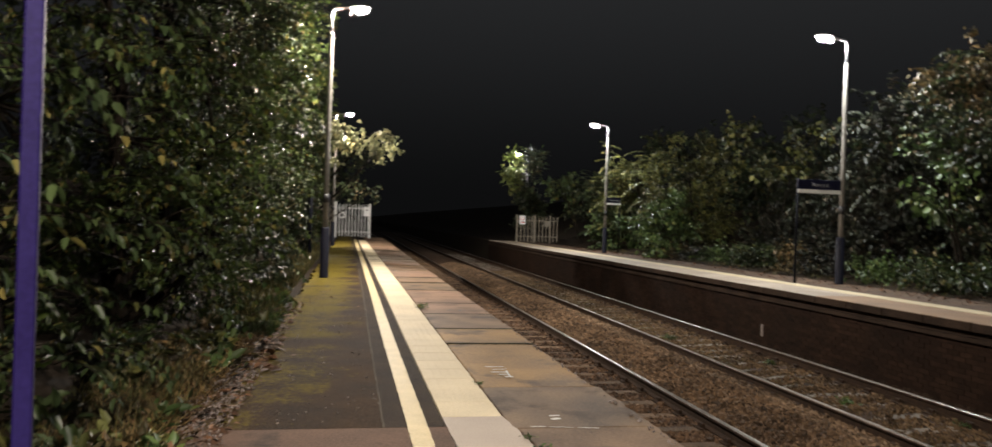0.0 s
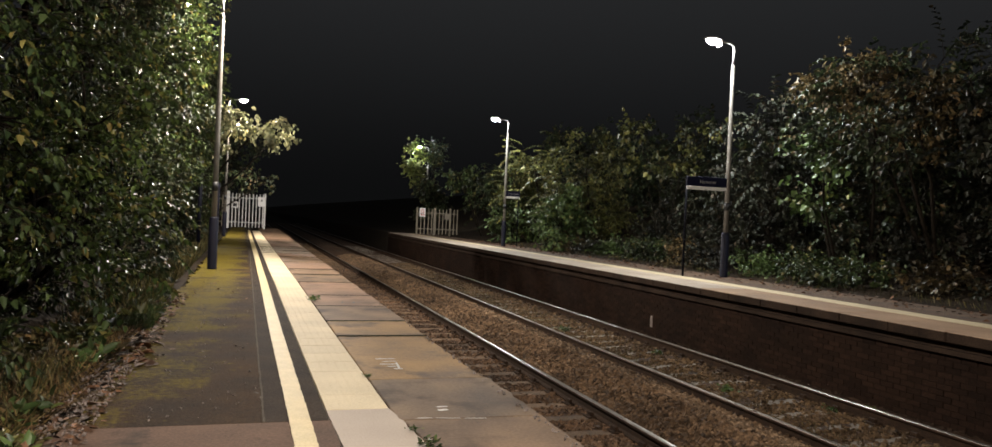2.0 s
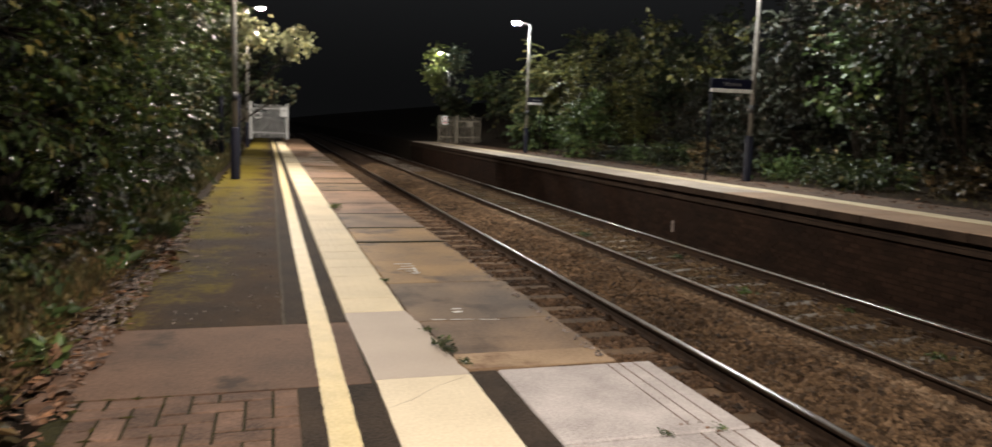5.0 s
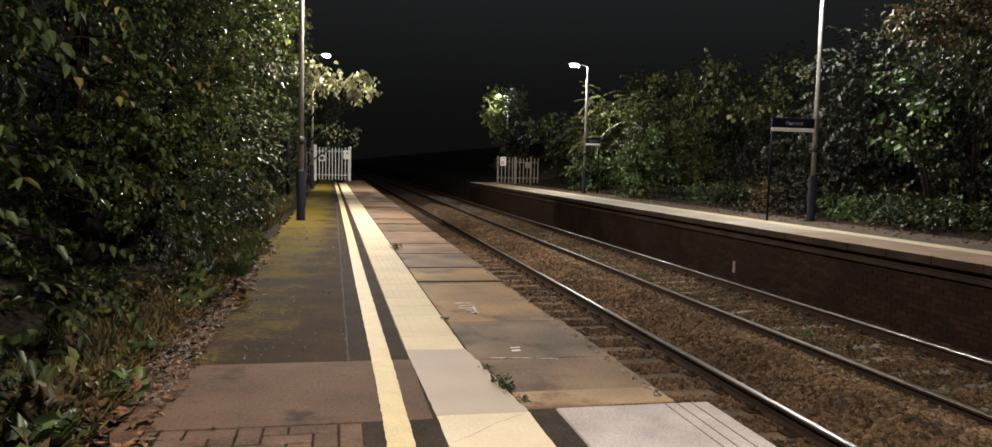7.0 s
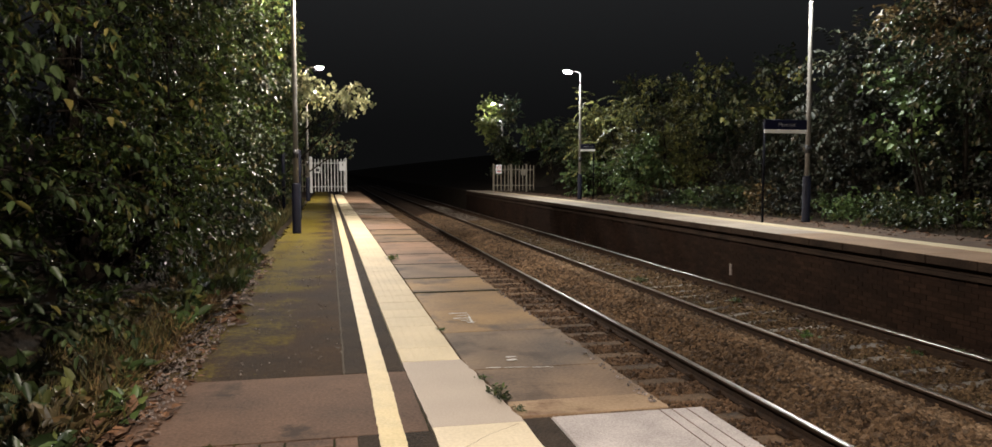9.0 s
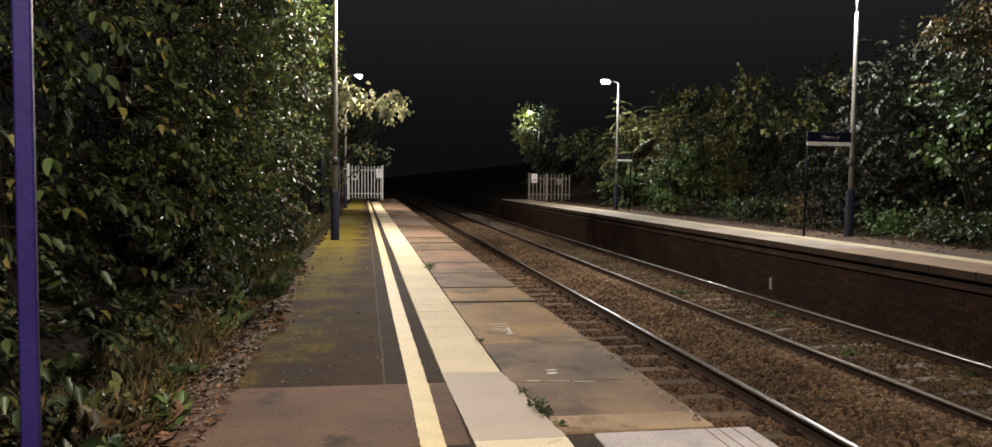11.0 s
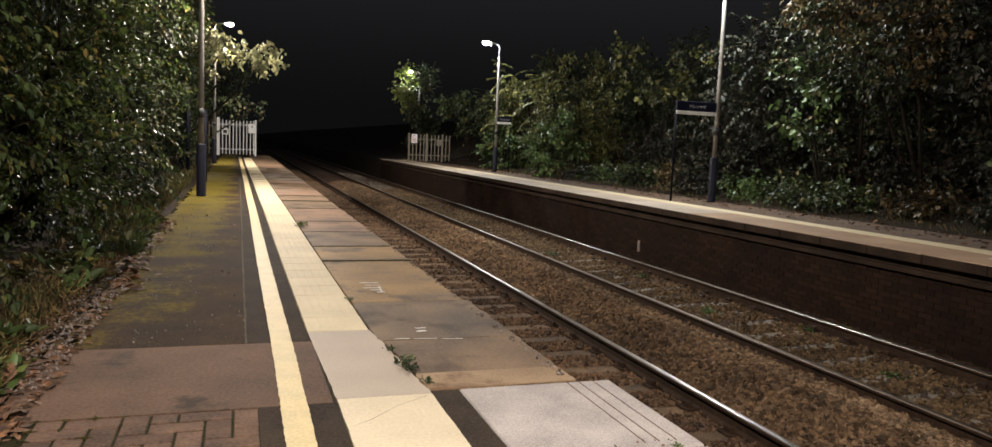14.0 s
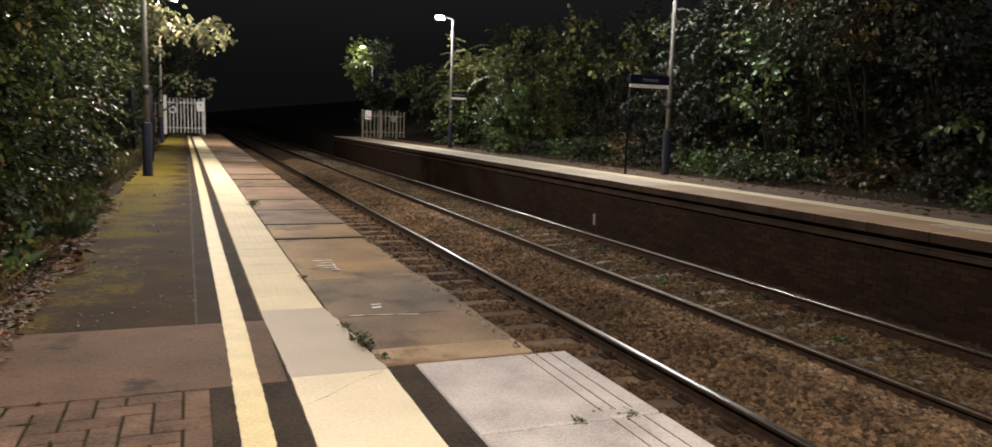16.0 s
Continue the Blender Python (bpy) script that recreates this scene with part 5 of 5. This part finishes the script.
# ---- tactile tiles ----
def tactile_data():
    bm = bmesh.new()
    box(bm, -0.2, 0.2, -0.2, 0.2, -0.06, 0.0, 0.004)
    for a in range(6):
        for b in range(6):
            x, y = -0.1667 + a * 0.0667, -0.1667 + b * 0.0667
            lo = [bm.verts.new((x + math.cos(k * math.pi / 3) * 0.0125, y + math.sin(k * math.pi / 3) * 0.0125, 0.0002)) for k in range(6)]
            hi = [bm.verts.new((x + math.cos(k * math.pi / 3) * 0.009, y + math.sin(k * math.pi / 3) * 0.008, 0.0018)) for k in range(6)]
            for k in range(6):
                bm.faces.new((lo[k], lo[(k + 1) % 6], hi[(k + 1) % 6], hi[k]))
            bm.faces.new(hi)
    data = bpy.data.meshes.new("tactile_tile")
    bm.to_mesh(data)
    bm.free()
    data.materials.append(M["tactile"])
    return data


tile = tactile_data()
y = 5.17 + 0.202
while y < 45.2:
    shared("tactile_tile", tile, platform, pose(-1.1105 + drift(y), y, random.uniform(0.0, 0.003), 0, 0, random.uniform(-0.3, 0.3)))
    y += 0.403

# ---- bricks of the far wall ----
def brick_box(r):
    return one_box(0, 0.05 + r * 0.002, 0.005, 0.215, 0.004, 0.068)


data = []
for r in range(3):
    bm = brick_box(r)
    d = bpy.data.meshes.new("wall_brick")
    bm.to_mesh(d)
    bm.free()
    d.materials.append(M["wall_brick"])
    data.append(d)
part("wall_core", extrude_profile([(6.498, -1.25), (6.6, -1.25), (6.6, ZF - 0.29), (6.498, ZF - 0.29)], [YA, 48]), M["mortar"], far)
rest_v, rest_q, off = [], [], 0
for course in range(12):
    z = ZF - 0.375 - course * 0.075
    if z < -1.15:
        break
    y = 4.0 + (0.1125 if course % 2 else 0)
    while y < 44.0:
        dx = random.uniform(-0.004, 0.004)
        if 7.5 < y < 13.0:
            shared("wall_brick", data[random.randrange(3)], far, pose(6.492 + dx, y, z))
        else:
            x0, x1 = 6.492 + dx, 6.545
            v = np.array([[x0, y + .005, z + .004], [x0, y + .215, z + .004], [x0, y + .215, z + .068], [x0, y + .005, z + .068],
                          [x1, y + .005, z + .004], [x1, y + .215, z + .004], [x1, y + .215, z + .068], [x1, y + .005, z + .068]])
            rest_v.append(v)
            rest_q.append(np.array([[0, 3, 2, 1], [4, 5, 6, 7], [0, 1, 5, 4], [1, 2, 6, 5], [2, 3, 7, 6], [3, 0, 4, 7]]) + off)
            off += 8
        y += 0.225
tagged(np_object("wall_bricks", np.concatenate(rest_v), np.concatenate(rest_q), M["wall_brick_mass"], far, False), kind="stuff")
